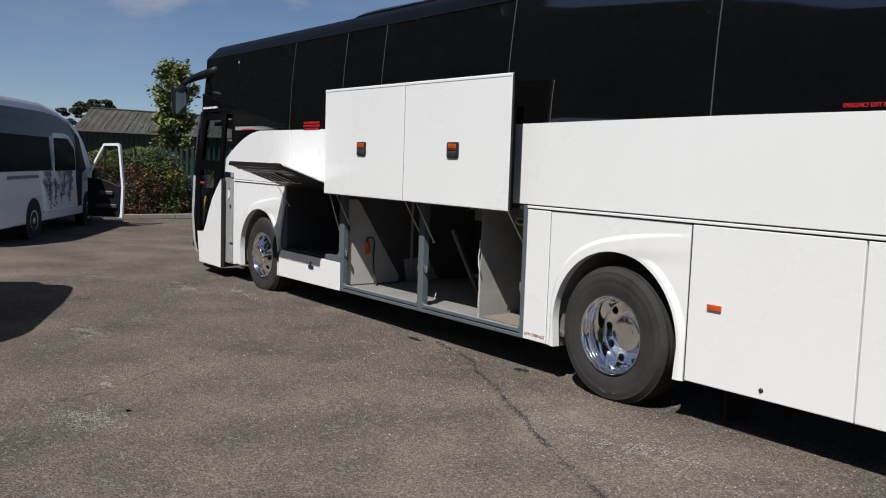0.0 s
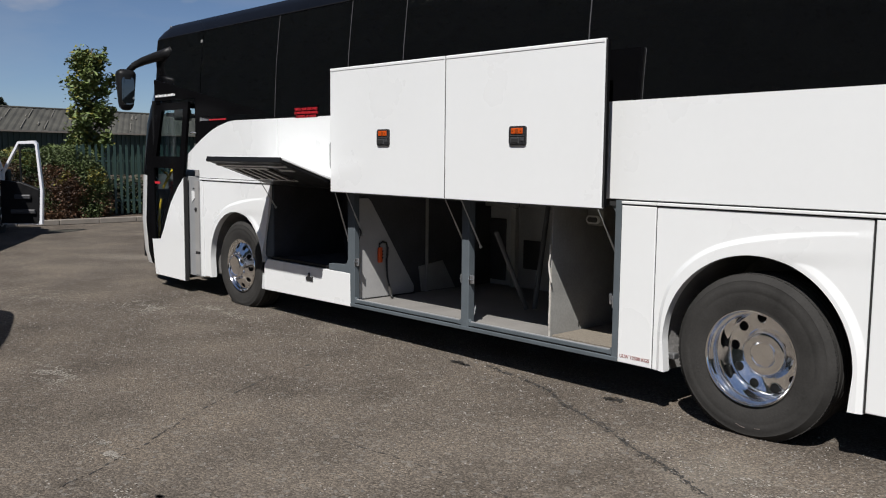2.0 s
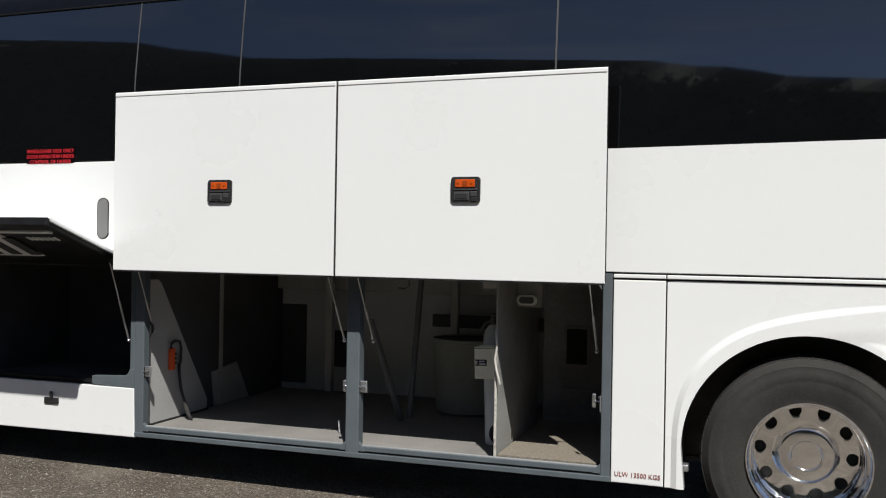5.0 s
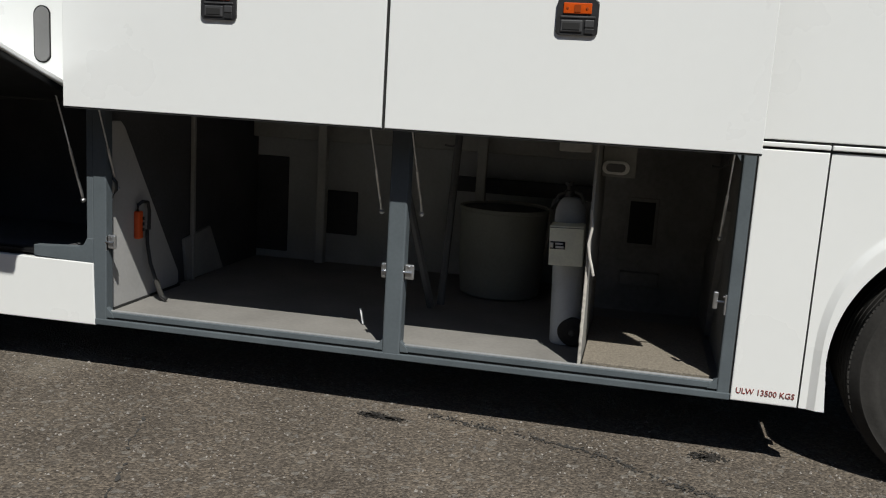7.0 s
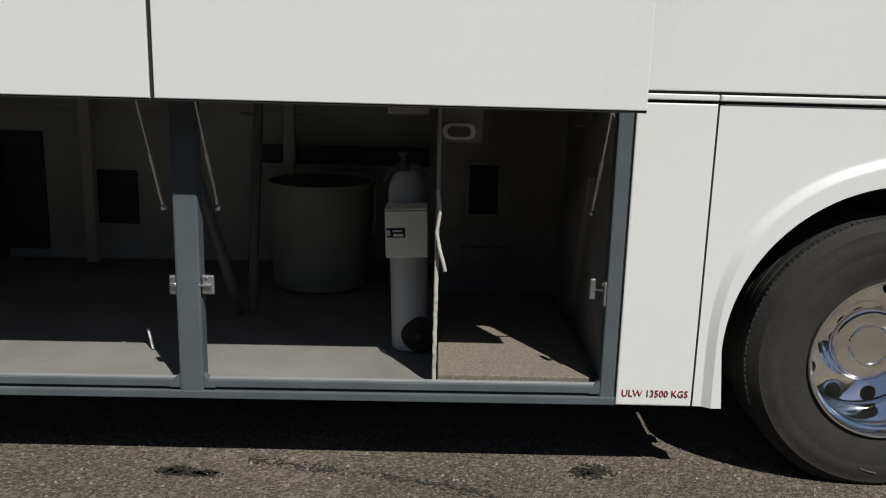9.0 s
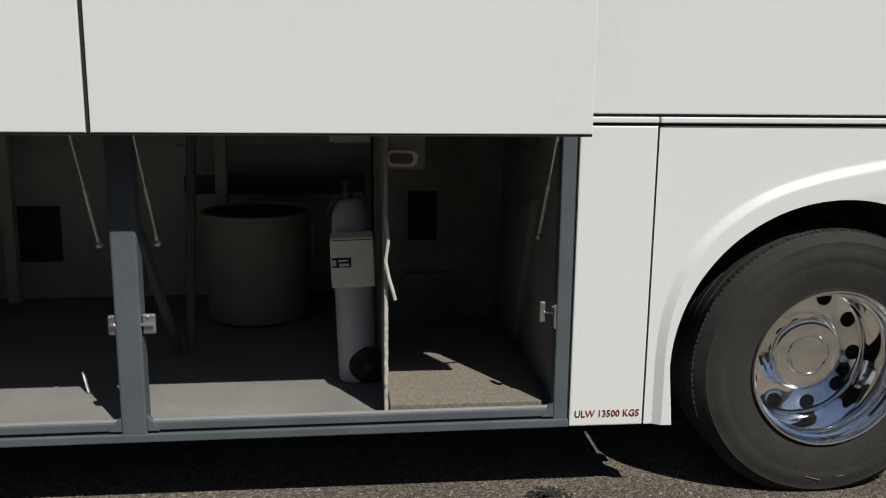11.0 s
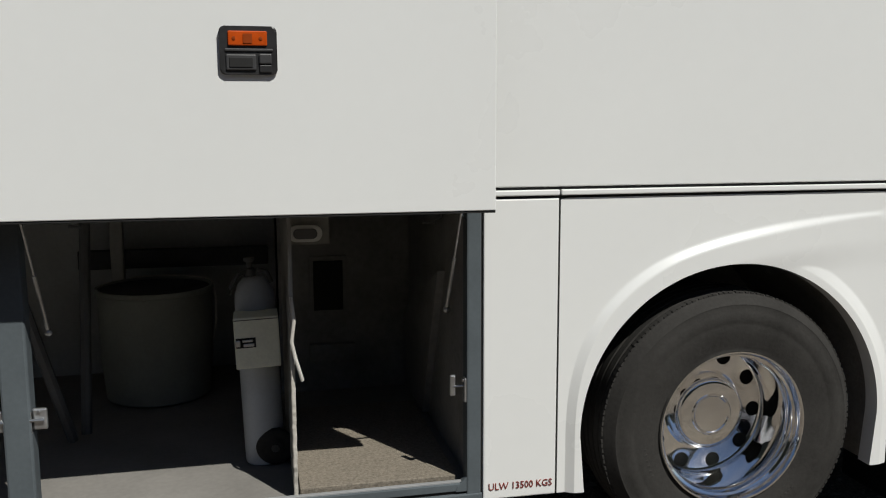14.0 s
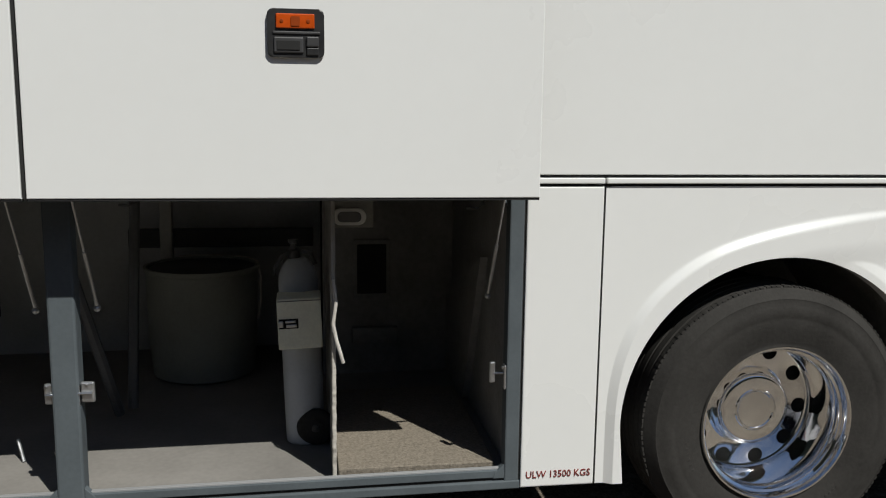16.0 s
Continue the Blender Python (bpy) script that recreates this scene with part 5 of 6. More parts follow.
# Hanging mirror on a curved arm.
part("mirror_arm", tube([(-7.86, 0.10, 2.93), (-8.02, 0.05, 2.90), (-8.19, -0.01, 2.87), (-8.34, -0.07, 2.835), (-8.44, -0.14, 2.785), (-8.47, -0.22, 2.70)], 0.074, 12, 0.5), BLACK_TRIM, coach, "black curved mirror arm", smooth=True)
mir = bmesh.new()
add_box(mir, -0.080, 0.080, -0.112, 0.112, -0.27, 0.245, 0.08, None, 5)
for v in mir.verts:
    k = 1 + 0.18 * (v.co.z / 0.235)
    v.co.x *= k
    v.co.y *= k
bmesh.ops.transform(mir, matrix=pose(-8.48, -0.24, 2.49, 0, 1, -5), verts=mir.verts)
mo = part("mirror_head", mir, BLACK_TRIM, coach, "black hanging mirror head", smooth=True)
mg = plate(rounded(-0.078, 0.078, -0.20, 0.15, 0.055), "x", 0.074, 0.087, 0.002)
bmesh.ops.transform(mg, matrix=pose(-8.48, -0.24, 2.49, 0, 1, -5), verts=mg.verts)
part("mirror_glass", mg, MIRROR, mo)
part("arm_bolt", lathe([(0.0, -0.012), (0.012, -0.010), (0.016, 0.0)], (-7.97, 0.055, 2.905), 12), CHROME, coach)
part("roof_marker", lathe([(0.0, -0.02), (0.012, -0.014), (0.016, 0.0)], (-8.0, 0.16, 3.25), 12), ZINC, coach)

# ---- things in the luggage bay ----
CX, CY = -1.752, 0.450
cyl = thing("wheeled_cylinder", (CX, CY, BZ), "blue-grey upright cylinder on small wheels with cream latch box", "cylinder")
sharp(part("cylinder_body", lathe([(0.0, 0.0), (0.072, 0.0), (0.075, 0.01), (0.075, 0.62), (0.072, 0.655), (0.060, 0.690), (0.042, 0.712), (0.026, 0.720), (0.0, 0.720)], (CX, CY, BZ + 0.004), 40, "z"), CYL_GREY, cyl))
part("valve", lathe([(0.0, 0.0), (0.022, 0.0), (0.022, 0.03), (0.012, 0.036), (0.012, 0.055), (0.02, 0.06), (0.02, 0.072), (0.0, 0.072)], (CX - 0.012, CY, BZ + 0.722), 16, "z"), STEEL_DARK, cyl, "dark valve")
part("valve_spout", tube([(CX - 0.02, CY - 0.01, BZ + 0.745), (CX - 0.055, CY - 0.02, BZ + 0.735), (CX - 0.085, CY - 0.02, BZ + 0.690), (CX - 0.088, CY - 0.02, BZ + 0.662)], 0.008), STEEL_DARK, cyl)
part("valve_guard", tube([(CX + 0.02, CY - 0.02, BZ + 0.75), (CX + 0.05, CY - 0.03, BZ + 0.742), (CX + 0.066, CY - 0.03, BZ + 0.70)], 0.009), STEEL_DARK, cyl)
bx = part("latch_box", box(-1.831, -1.672, 0.262, CY - 0.055, 0.752, 0.940, 0.004), CREAM, cyl, "cream painted latch box")
part("latch_recess", box(-1.826, -1.756, 0.2605, 0.263, 0.830, 0.866), HOLE, bx, "dark latch recess")
part("box_latch", box(-1.800, -1.762, 0.253, 0.261, 0.835, 0.846, 0.002), CHROME_DULL, bx)
part("box_latch", box(-1.803, -1.766, 0.254, 0.261, 0.852, 0.860, 0.002), ZINC, bx)
part("latch_slide", box(-1.828, -1.810, 0.251, 0.261, 0.837, 0.860, 0.003), CHROME_DULL, bx)
part("box_seam", box(-1.829, -1.674, 0.2605, 0.263, 0.930, 0.9325), HOLE, bx)
wl_ = part("small_wheel", lathe([(0.0, 0.0), (0.03, -0.004), (0.035, 0.002), (0.050, 0.002), (0.066, 0.006), (0.073, 0.02), (0.066, 0.034), (0.0, 0.034)], (-1.712, 0.362, BZ + 0.073), 32), RUBBER, cyl, "small black rubber wheel", smooth=True)
part("wheel_hub", lathe([(0.0, -0.008), (0.014, -0.006), (0.018, 0.002)], (-1.712, 0.362, BZ + 0.073), 20), HANDLE_GREY, wl_)
part("axle_bracket", box(-1.735, -1.690, 0.394, CY - 0.05, BZ + 0.05, BZ + 0.14, 0.004), STEEL_DARK, cyl)
cyl.matrix_basis = Matrix.Translation((CX + 0.008, CY, BZ)) @ Matrix.Rotation(radians(-2.0), 4, "Y")

DX, DY, DZ = -2.235, 1.42, bay_z(-2.235)
drum = thing("storage_drum", (DX, DY, DZ), "large dull grey plastic drum standing open, with a painted lit rim arc", "drum")
sharp(part("drum_body", lathe([(0.0, 0.012), (0.0, 0.0), (0.215, 0.0), (0.240, 0.014), (0.256, 0.20), (0.262, 0.510), (0.270, 0.515), (0.270, 0.535), (0.256, 0.535), (0.250, 0.50), (0.238, 0.05), (0.0, 0.04)], (DX, DY, DZ + 0.002), 56, "z"), DRUM_GREY, drum), 45)
part("drum_liner", lathe([(0.252, 0.525), (0.247, 0.48), (0.236, 0.06), (0.0, 0.05)], (DX, DY, DZ + 0.002), 40, "z"), LOCKER_BLACK, drum, "dark inside of the drum", smooth=True)
# Pale arc on the back right, painting the light caught by the rim.
part("lit_rim_arc", tube([(DX + 0.264 * math.cos(radians(a)), DY + 0.264 * math.sin(radians(a)), DZ + 0.541) for a in range(8, 125, 6)], 0.004), ROPE, drum)
part("drum_handle", tube([(DX + 0.262, DY + 0.03, DZ + 0.54), (DX + 0.278, DY - 0.02, DZ + 0.47), (DX + 0.278, DY - 0.03, DZ + 0.36), (DX + 0.262, DY - 0.02, DZ + 0.27)], 0.006), ROPE, drum)

torch = thing("hand_tool", (-4.01, 0.32, 0.66), "orange-bodied hand tool clipped to the grey end panel", "tool")
part("tool_body", box(-4.030, -3.996, 0.300, 0.343, 0.660, 0.808, 0.008), ORANGE, torch, "orange plastic grip")
part("tool_head", tube([(-4.015, 0.317, 0.805), (-4.012, 0.317, 0.842), (-3.998, 0.335, 0.858), (-3.998, 0.385, 0.850), (-4.0, 0.405, 0.80), (-4.0, 0.40, 0.70)], 0.010), HANDLE, torch)
for k in range(3):
    part("grip_notch", box(-3.998, -3.993, 0.331, 0.346, 0.700 + 0.03 * k, 0.717 + 0.03 * k), HANDLE, torch)
bar = thing("prop_rod", (-3.93, 0.38, BZ), "bent black prop rod leaning on the end panel", "rod")
part("rod", tube([(-4.010, 0.40, 0.70), (-4.008, 0.40, 0.62), (-3.985, 0.39, 0.52), (-3.945, 0.38, 0.43), (-3.905, 0.37, 0.350), (-3.875, 0.37, 0.332)], 0.010), HANDLE, bar, smooth=True)
part("rod_grip", tube([(-3.945, 0.380, 0.43), (-3.905, 0.370, 0.350)], 0.014), RUBBER, bar)
part("bay_cable", tube([(-4.020, 0.065, 1.34), (-4.022, 0.062, 1.13), (-4.020, 0.060, 1.035), (-3.995, 0.058, 1.005), (-3.972, 0.056, 0.985), (-3.970, 0.056, 0.945), (-3.998, 0.058, 0.905), (-4.018, 0.058, 0.885), (-4.020, 0.056, 0.73), (-4.012, 0.055, 0.63), (-4.004, 0.054, 0.334)], 0.0085), HANDLE, coach, "looped black door cable", smooth=True)
# Framed vent and ledge on the rear compartment's back wall.
part("vent_frame", box(-1.515, -1.335, 1.288, 1.302, 0.715, 1.0, 0.004), BAY_SHADED, coach, "grey vent frame")
part("vent_opening", box(-1.495, -1.355, 1.280, 1.290, 0.738, 0.978, 0.003), HOLE, coach, "dark vent opening")
part("back_ledge", box(-1.52, -1.30, 1.26, 1.302, 0.495, 0.572, 0.005), BAY_SHADED, coach)

board = tagged(part("floor_board", box(-1.632, -1.072, 0.058, 0.95, BZ + 0.006, BZ + 0.034, 0.004), CHIPBOARD), "speckled carpeted board lying on the bay floor", "board")
tagged(part("tie_down_peg", tube([(-2.762, 0.36, bay_z(-2.76) + 0.002), (-2.778, 0.385, bay_z(-2.76) + 0.035), (-2.795, 0.41, bay_z(-2.76) + 0.07)], 0.0065), ZINC), "short metal tie-down peg standing on the bay floor", "peg")
for hx, hy in ((-2.36, 0.45), (-1.10, 0.30)):
    part("ceiling_hook", tube([(hx - 0.05, hy, 1.262), (hx - 0.01, hy, 1.258), (hx + 0.02, hy, 1.275), (hx + 0.03, hy, 1.402)], 0.005), STEEL_DARK, coach, "small metal ceiling hook")

# ---- parked minibus ----
def minibus(name, m, label, open_door):
    """A high-roofed minibus: x forward, right side at y = 0, body to y = 2."""
    v = thing(name, (0, 0, 0), label, "minibus")
    prof = [(-1.9, 0.42), (-1.95, 0.9), (-1.93, 2.2), (-1.80, 2.55), (-1.5, 2.64), (0.8, 2.63), (1.8, 2.53), (2.5, 2.39), (3.0, 2.19), (3.40, 1.92), (3.95, 1.32), (4.55, 1.08), (4.68, 0.75), (4.65, 0.40)]
    bm = bmesh.new()
    rings = []
    for y, shrink in ((0.0, 1.0), (0.06, 0.0), (1.94, 0.0), (2.0, 1.0)):
        rings.append([bm.verts.new((x * (1 - 0.006 * shrink), (y + (0.10 * smoothstep(1.2, 2.7, z) if y < 1 else -0.10 * smoothstep(1.2, 2.7, z))), z - 0.10 * shrink * smoothstep(2.2, 2.66, z))) for x, z in prof])
    for p, q in zip(rings, rings[1:]):
        for i in range(len(p) - 1):
            bm.faces.new((p[i], p[i + 1], q[i + 1], q[i]))
        bm.faces.new((p[-1], p[0], q[0], q[-1]))
    bm.faces.new(rings[0])
    bm.faces.new(rings[-1][::-1])
    sharp(part("body", bm, WHITE_VAN, v), 40)

    for yy, d in ((0.0, -1), (2.0, 1)):
        def skin(pts, off):
            b = bmesh.new()
            a = [b.verts.new((x, yy + d * off - d * 0.10 * smoothstep(1.2, 2.7, z), z)) for x, z in pts]
            c = [b.verts.new((x, yy - d * 0.03 - d * 0.10 * smoothstep(1.2, 2.7, z), z)) for x, z in pts]
            b.faces.new(a), b.faces.new(c[::-1])
            for i in range(len(a)):
                b.faces.new((a[i], a[(i + 1) % len(a)], c[(i + 1) % len(a)], c[i]))
            return b
        outline = [(-1.75, 1.30), (1.10, 1.30), (1.10, 1.98), (1.30, 2.06), (2.20, 2.06), (2.75, 1.75), (2.78, 2.14), (2.45, 2.28), (1.7, 2.40), (0.8, 2.46), (-1.5, 2.46), (-1.78, 2.34)]
        w = part("side_window_band", skin(outline, 0.008), VAN_TINT, v, "dark tinted window band")
        part("side_door_glass", skin([(1.30, 1.28), (2.62, 1.28), (2.62, 1.72), (2.2, 1.96), (1.36, 1.96)], 0.014), VAN_GLASS, v, "dark sliding door window")
        part("rear_side_glass", skin([(-1.62, 1.30), (1.02, 1.30), (1.02, 1.96), (-1.62, 1.98)], 0.013), VAN_GLASS, v, "black rear side window")
        part("door_outline", skin([(1.17, 1.26), (1.21, 1.26), (1.245, 1.60), (1.28, 1.94), (1.34, 2.005), (1.75, 2.03), (2.2, 2.00), (2.48, 1.87), (2.67, 1.70), (2.695, 1.725), (2.50, 1.90), (2.22, 2.03), (1.75, 2.06), (1.32, 2.04), (1.25, 1.97), (1.205, 1.62)], 0.018), WHITE_VAN, v)
        part("cab_opening", skin([(2.80, 0.48), (3.05, 0.48), (3.12, 1.2), (3.42, 1.30), (3.05, 2.0), (2.82, 2.10)], 0.010), HOLE, v, "dark open cab doorway")
        for x0, x1, z in ((-1.85, 0.62, 0.78), (0.55, 2.7, 0.47)):
            part("side_rub_strip", box(x0, x1, yy + min(0, d * 0.015), yy + max(0, d * 0.015), z, z + 0.035, 0.004), WHITE_VAN, v)
    rnd = random.Random(4)
    for k in range(16):
        # one sprig: a curved stem, leaves along it and a flower head
        x, z, a = rnd.uniform(0.85, 2.45), rnd.uniform(0.50, 0.95), rnd.uniform(0.9, 2.3)
        bend = rnd.uniform(-0.22, 0.22)
        left, right = [], []
        for j in range(8):
            nx, nz = -0.011 * math.sin(a), 0.011 * math.cos(a)
            left.append((x + nx, z + nz)), right.append((x - nx, z - nz))
            if j == 7:
                break
            if rnd.random() < 0.65:
                p, s = a + rnd.choice((-1, 1)) * rnd.uniform(0.6, 1.2), rnd.uniform(0.05, 0.10)
                cp, sp = math.cos(p), math.sin(p)
                part("graphic_leaf", plate([(x + s * c * cp - w * s * sp, z + s * c * sp + w * s * cp) for c, w in ((0, 0), (0.5, 0.3), (1.1, 0.22), (1.5, 0), (1.0, -0.22), (0.4, -0.28))], "y", -0.0045, 0.0), VAN_GRAPHIC, v)
            x, z, a = x + 0.075 * math.cos(a), min(1.24, z + 0.075 * math.sin(a)), a + bend
        stem = loft([[(px, -0.005, pz) for px, pz in left], [(px, -0.005, pz) for px, pz in right]])
        part("graphic_stem", stem, VAN_GRAPHIC, v, "grey flower stem graphic")
        star = [(x + (0.066 if j % 2 else 0.024) * math.cos(j * 0.628), z + (0.066 if j % 2 else 0.024) * math.sin(j * 0.628)) for j in range(10)]
        part("graphic_flower", plate(star, "y", -0.004, 0.0), VAN_GRAPHIC, v, "grey flower head graphic")
    part("web_address_bar", box(-1.3, 0.3, -0.004, 0.0, 1.16, 1.22), VAN_GRAPHIC, v)
    part("windscreen", loft([[(3.46, 0.16, 2.0), (3.46, 1.84, 2.0)], [(3.97, 0.1, 1.34), (3.97, 1.9, 1.34)]]), GLASS_DARK, v)
    for y0_, y1_ in ((0.16, 0.96), (1.04, 1.84)):
        part("rear_door_glass", box(-1.975, -1.94, y0_, y1_, 1.22, 2.34, 0.01), VAN_GLASS, v, "dark rear door window")
    part("rear_lamp", box(-1.945, -1.90, -0.004, 0.08, 0.95, 1.5, 0.01), RED_LAMP, v)
    part("sill", box(-1.85, 4.5, 0.0, 2.0, 0.30, 0.46, 0.03), WHITE_VAN, v)
    for x in (0.0, 3.58):
        for y, d in ((0.02, 1), (1.98, -1)):
            arch = lathe([(0.42, -0.006 * d), (0.42, 0.02 * d), (0.0, 0.02 * d), (0.0, -0.006 * d)], (x, y - 0.02 * d, 0.36), 36)
            part("wheel_arch", arch, HOLE, v)
            w = part("road_wheel", lathe([(0.0, 0.0), (0.20, 0.0), (0.23, -0.015 * d), (0.30, -0.02 * d), (0.34, 0.01 * d), (0.345, 0.05 * d), (0.34, 0.2 * d), (0.0, 0.2 * d)], (x, y - 0.012 * d, 0.345), 36), RUBBER, v, "black tyre on grey rim", smooth=True)
            part("rim", lathe([(0.0, -0.025 * d), (0.05, -0.025 * d), (0.07, -0.008 * d), (0.17, -0.012 * d), (0.205, -0.022 * d), (0.21, 0.0)], (x, y - 0.012 * d, 0.345), 24), CHROME_DULL, w, smooth=True)
    if open_door:
        # the cab door swung out: hinge at the front pillar
        hx = 3.35
        dm = Matrix.Translation((hx, -0.09, -0.29)) @ Matrix.Rotation(radians(open_door), 4, "Z") @ Matrix.Diagonal((0.80, 1, 1, 1))
        door = bmesh.new()
        pts = [(0, 0.50), (-0.98, 0.50), (-1.02, 1.2), (-0.92, 2.14), (-0.86, 2.20), (-0.45, 2.18), (-0.02, 1.55), (0.0, 1.25)]
        ins = [(-0.05, 0.57), (-0.92, 0.57), (-0.96, 1.2), (-0.875, 2.10), (-0.84, 2.14), (-0.47, 2.13), (-0.065, 1.53), (-0.05, 1.25)]
        for a, b in ((-0.05, 0.05),):
            o1 = [door.verts.new((x, a, z)) for x, z in pts]
            i1 = [door.verts.new((x, a, z)) for x, z in ins]
            o2 = [door.verts.new((x, b, z)) for x, z in pts]
            i2 = [door.verts.new((x, b, z)) for x, z in ins]
            n = len(pts)
            for i in range(n):
                j = (i + 1) % n
                door.faces.new((o1[i], o1[j], i1[j], i1[i]))
                door.faces.new((o2[i], o2[j], i2[j], i2[i]))
                door.faces.new((o1[i], o1[j], o2[j], o2[i]))
                door.faces.new((i1[i], i1[j], i2[j], i2[i]))
        bmesh.ops.transform(door, matrix=dm, verts=door.verts)
        dr = part("cab_door", door, WHITE_VAN, v, "open white cab door with black lining")
        lining = plate([(0.012, 0.52), (-0.905, 0.52), (-0.935, 1.22), (-0.5, 1.36), (0.012, 1.40)], "y", -0.04, 0.07, 0.02)
        bmesh.ops.transform(lining, matrix=dm, verts=lining.verts)
        part("door_lining", lining, BLACK_TRIM, dr)
        for px0, px1, pz in ((-0.75, -0.35, 1.02), (-0.85, -0.25, 0.72)):
            pk = box(px0, px1, 0.06, 0.13, pz, pz + 0.09, 0.02, dm)
            part("door_pocket", pk, HANDLE_GREY, dr)
        bar_ = box(-0.50, -0.46, -0.02, 0.02, 1.3, 2.14, 0.004, dm)
        part("window_bar", bar_, BLACK_TRIM, dr)
        pn = plate([(-0.08, 1.36), (-0.92, 1.36), (-0.86, 2.07), (-0.48, 2.09), (-0.10, 1.52)], "y", -0.004, 0.004)
        bmesh.ops.transform(pn, matrix=dm, verts=pn.verts)
        part("door_pane", pn, GLASS_CLEAR, dr)
        mr = box(-0.12, 0.06, -0.30, -0.06, 1.30, 1.62, 0.05, dm)
        part("door_mirror", mr, BLACK_TRIM, dr)
    v.matrix_basis = m
    return v


heading = math.degrees(math.atan2(1.80, -3.12))
minibus("minibus", pose(-13.78, -1.18, 0, 0, 0, heading), "white high-roofed minibus with tinted windows and open cab door", 82)
# A second one stands beside the camera's way; its shadow reaches into view.
minibus("minibus", pose(-4.48, -4.30, 0, 0, 0, 157) @ Matrix.Diagonal((0.7, 1, 1.06, 1)), "white high-roofed minibus parked beside the yard", 0)

# ---- verge, kerb, hedge, fence ----
tagged(part("verge_ground", box(-60, -18.5, -40, 45, 0.0, 0.10), SOIL, label="brown soil and litter verge behind the kerb"), category="verge", kind="structure")
for k in range(24):
    y = -6 + k * 0.92
    kb = box(-18.52, -18.36, y + 0.006, y + 0.914, 0.0, 0.125, 0.015)
    tagged(part("kerb_stone", kb, CONCRETE, label="pale concrete kerb stone"), category="kerb", group="kerb stones", kind="structure")


def leaf_cloud(name, sampler, count, size, mats, seed, label, category, parent=None, kind="stuff"):
    rnd = random.Random(seed)
    vs, fs, mi = [], [], []
    for _ in range(count):
        p, k = sampler(rnd)
        a, b, c = rnd.uniform(0, 6.28), rnd.uniform(-1.0, 1.0), rnd.uniform(0, 6.28)
        r = Euler((b, rnd.uniform(-1, 1), a)).to_matrix()
        s = size * rnd.uniform(0.6, 1.35)
        i = len(vs)
        for q in ((-0.5, -0.9, 0), (0.5, -0.2, 0.12), (0.0, 1.0, 0), (-0.55, 0.1, 0.12)):
            vs.append(tuple(Vector(p) + r @ (Vector(q) * s)))
        fs.append((i, i + 1, i + 2, i + 3))
        mi.append(k)
    me = bpy.data.meshes.new(name)
    me.from_pydata(vs, [], fs)
    for m in mats:
        me.materials.append(m)
    me.polygons.foreach_set("material_index", mi)
    ob = new(name, me)
    if parent is not None:
        ob.parent = parent
        ob.matrix_parent_inverse = parent.matrix_basis.inverted()
        return ob
    return tagged(ob, label, category, kind=kind)


def hedge_sample(rnd):
    while True:
        y = rnd.uniform(-3.5, 4.2)
        x, z = rnd.uniform(-20.8, -18.55), rnd.uniform(0.1, 2.2)
        # a domed bush at the free end, a lower straggling run behind the kerb
        half = 1.55 if y < 2.55 else 1.34
        dome = math.sqrt(max(0.0, 1 - abs((y - 2.55) / half) ** (2 if y < 2.55 else 3.5))) if abs(y - 2.55) < half else 0.0
        if y > 2.55 + half:
            continue
        top = max(1.36, 1.12 + 0.68 * dome) if y < 2.55 else 0.72 + 1.08 * dome
        top += 0.13 * noise.noise((x * 1.2, y * 1.5, 3.0)) + 0.07 * noise.noise((x * 5, y * 5, 1))
        front = -18.95 + 0.22 * noise.noise((y * 1.1, z * 1.4, 7.0)) + 0.09 * noise.noise((y * 5, z * 5, 2)) + 0.16 * (1 - z / 1.9)
        front -= 0.55 * smoothstep(1.1, 2.1, z) + 0.30 * smoothstep(2.9, 4.0, y)
        if x > front or z > top - 0.30 * smoothstep(-19.5, -18.8, x):
            continue
        if min(front - x, top - z) > 0.28 and rnd.random() < 0.85:
            continue
        n = 0.9 * noise.noise((x * 1.5, y * 1.6, z * 1.6)) + (z - 1.45) * 0.9 + rnd.uniform(-0.3, 0.3)
        n += 0.75 * smoothstep(2.7, 3.8, y) + 0.5 * smoothstep(0.65, 0.25, z) + 0.25 * noise.noise((y * 4, z * 4, x * 4))
        k = 0 if n > -0.12 else 1
        if rnd.random() < 0.45 and noise.noise((y * 1.6, z * 1.6, 9.0)) > 0.18 and z > 0.9:
            k = 2
        return (x, y, z), k


leaf_cloud("hedge", hedge_sample, 120000, 0.029, [LEAF_HEDGE, LEAF_RED, LEAF_GOLD], 21, "dense mixed hedge of green and bronze leaves", "hedge")

fence = thing("palisade_fence", (-19.4, 8, 0), "green steel palisade fence with pointed pales", "fence")
def pale(y, x):
    return plate([(y - 0.032, 0.14), (y + 0.032, 0.14), (y + 0.032, 1.80), (y + 0.018, 1.90), (y, 1.84), (y - 0.018, 1.90), (y - 0.032, 1.80)], "x", x, x + 0.012)
for k in range(70):
    part("pale", pale(3.1 + 0.155 * k, -19.40), FENCE_GREEN, fence)
for z in (0.45, 1.45):
    part("rail", box(-19.45, -19.41, 2.5, 14, z, z + 0.05), FENCE_GREEN, fence)
for k in range(5):
    part("post", box(-19.50, -19.42, 3.2 + 2.6 * k, 3.28 + 2.6 * k, 0.1, 1.85), FENCE_GREEN, fence)


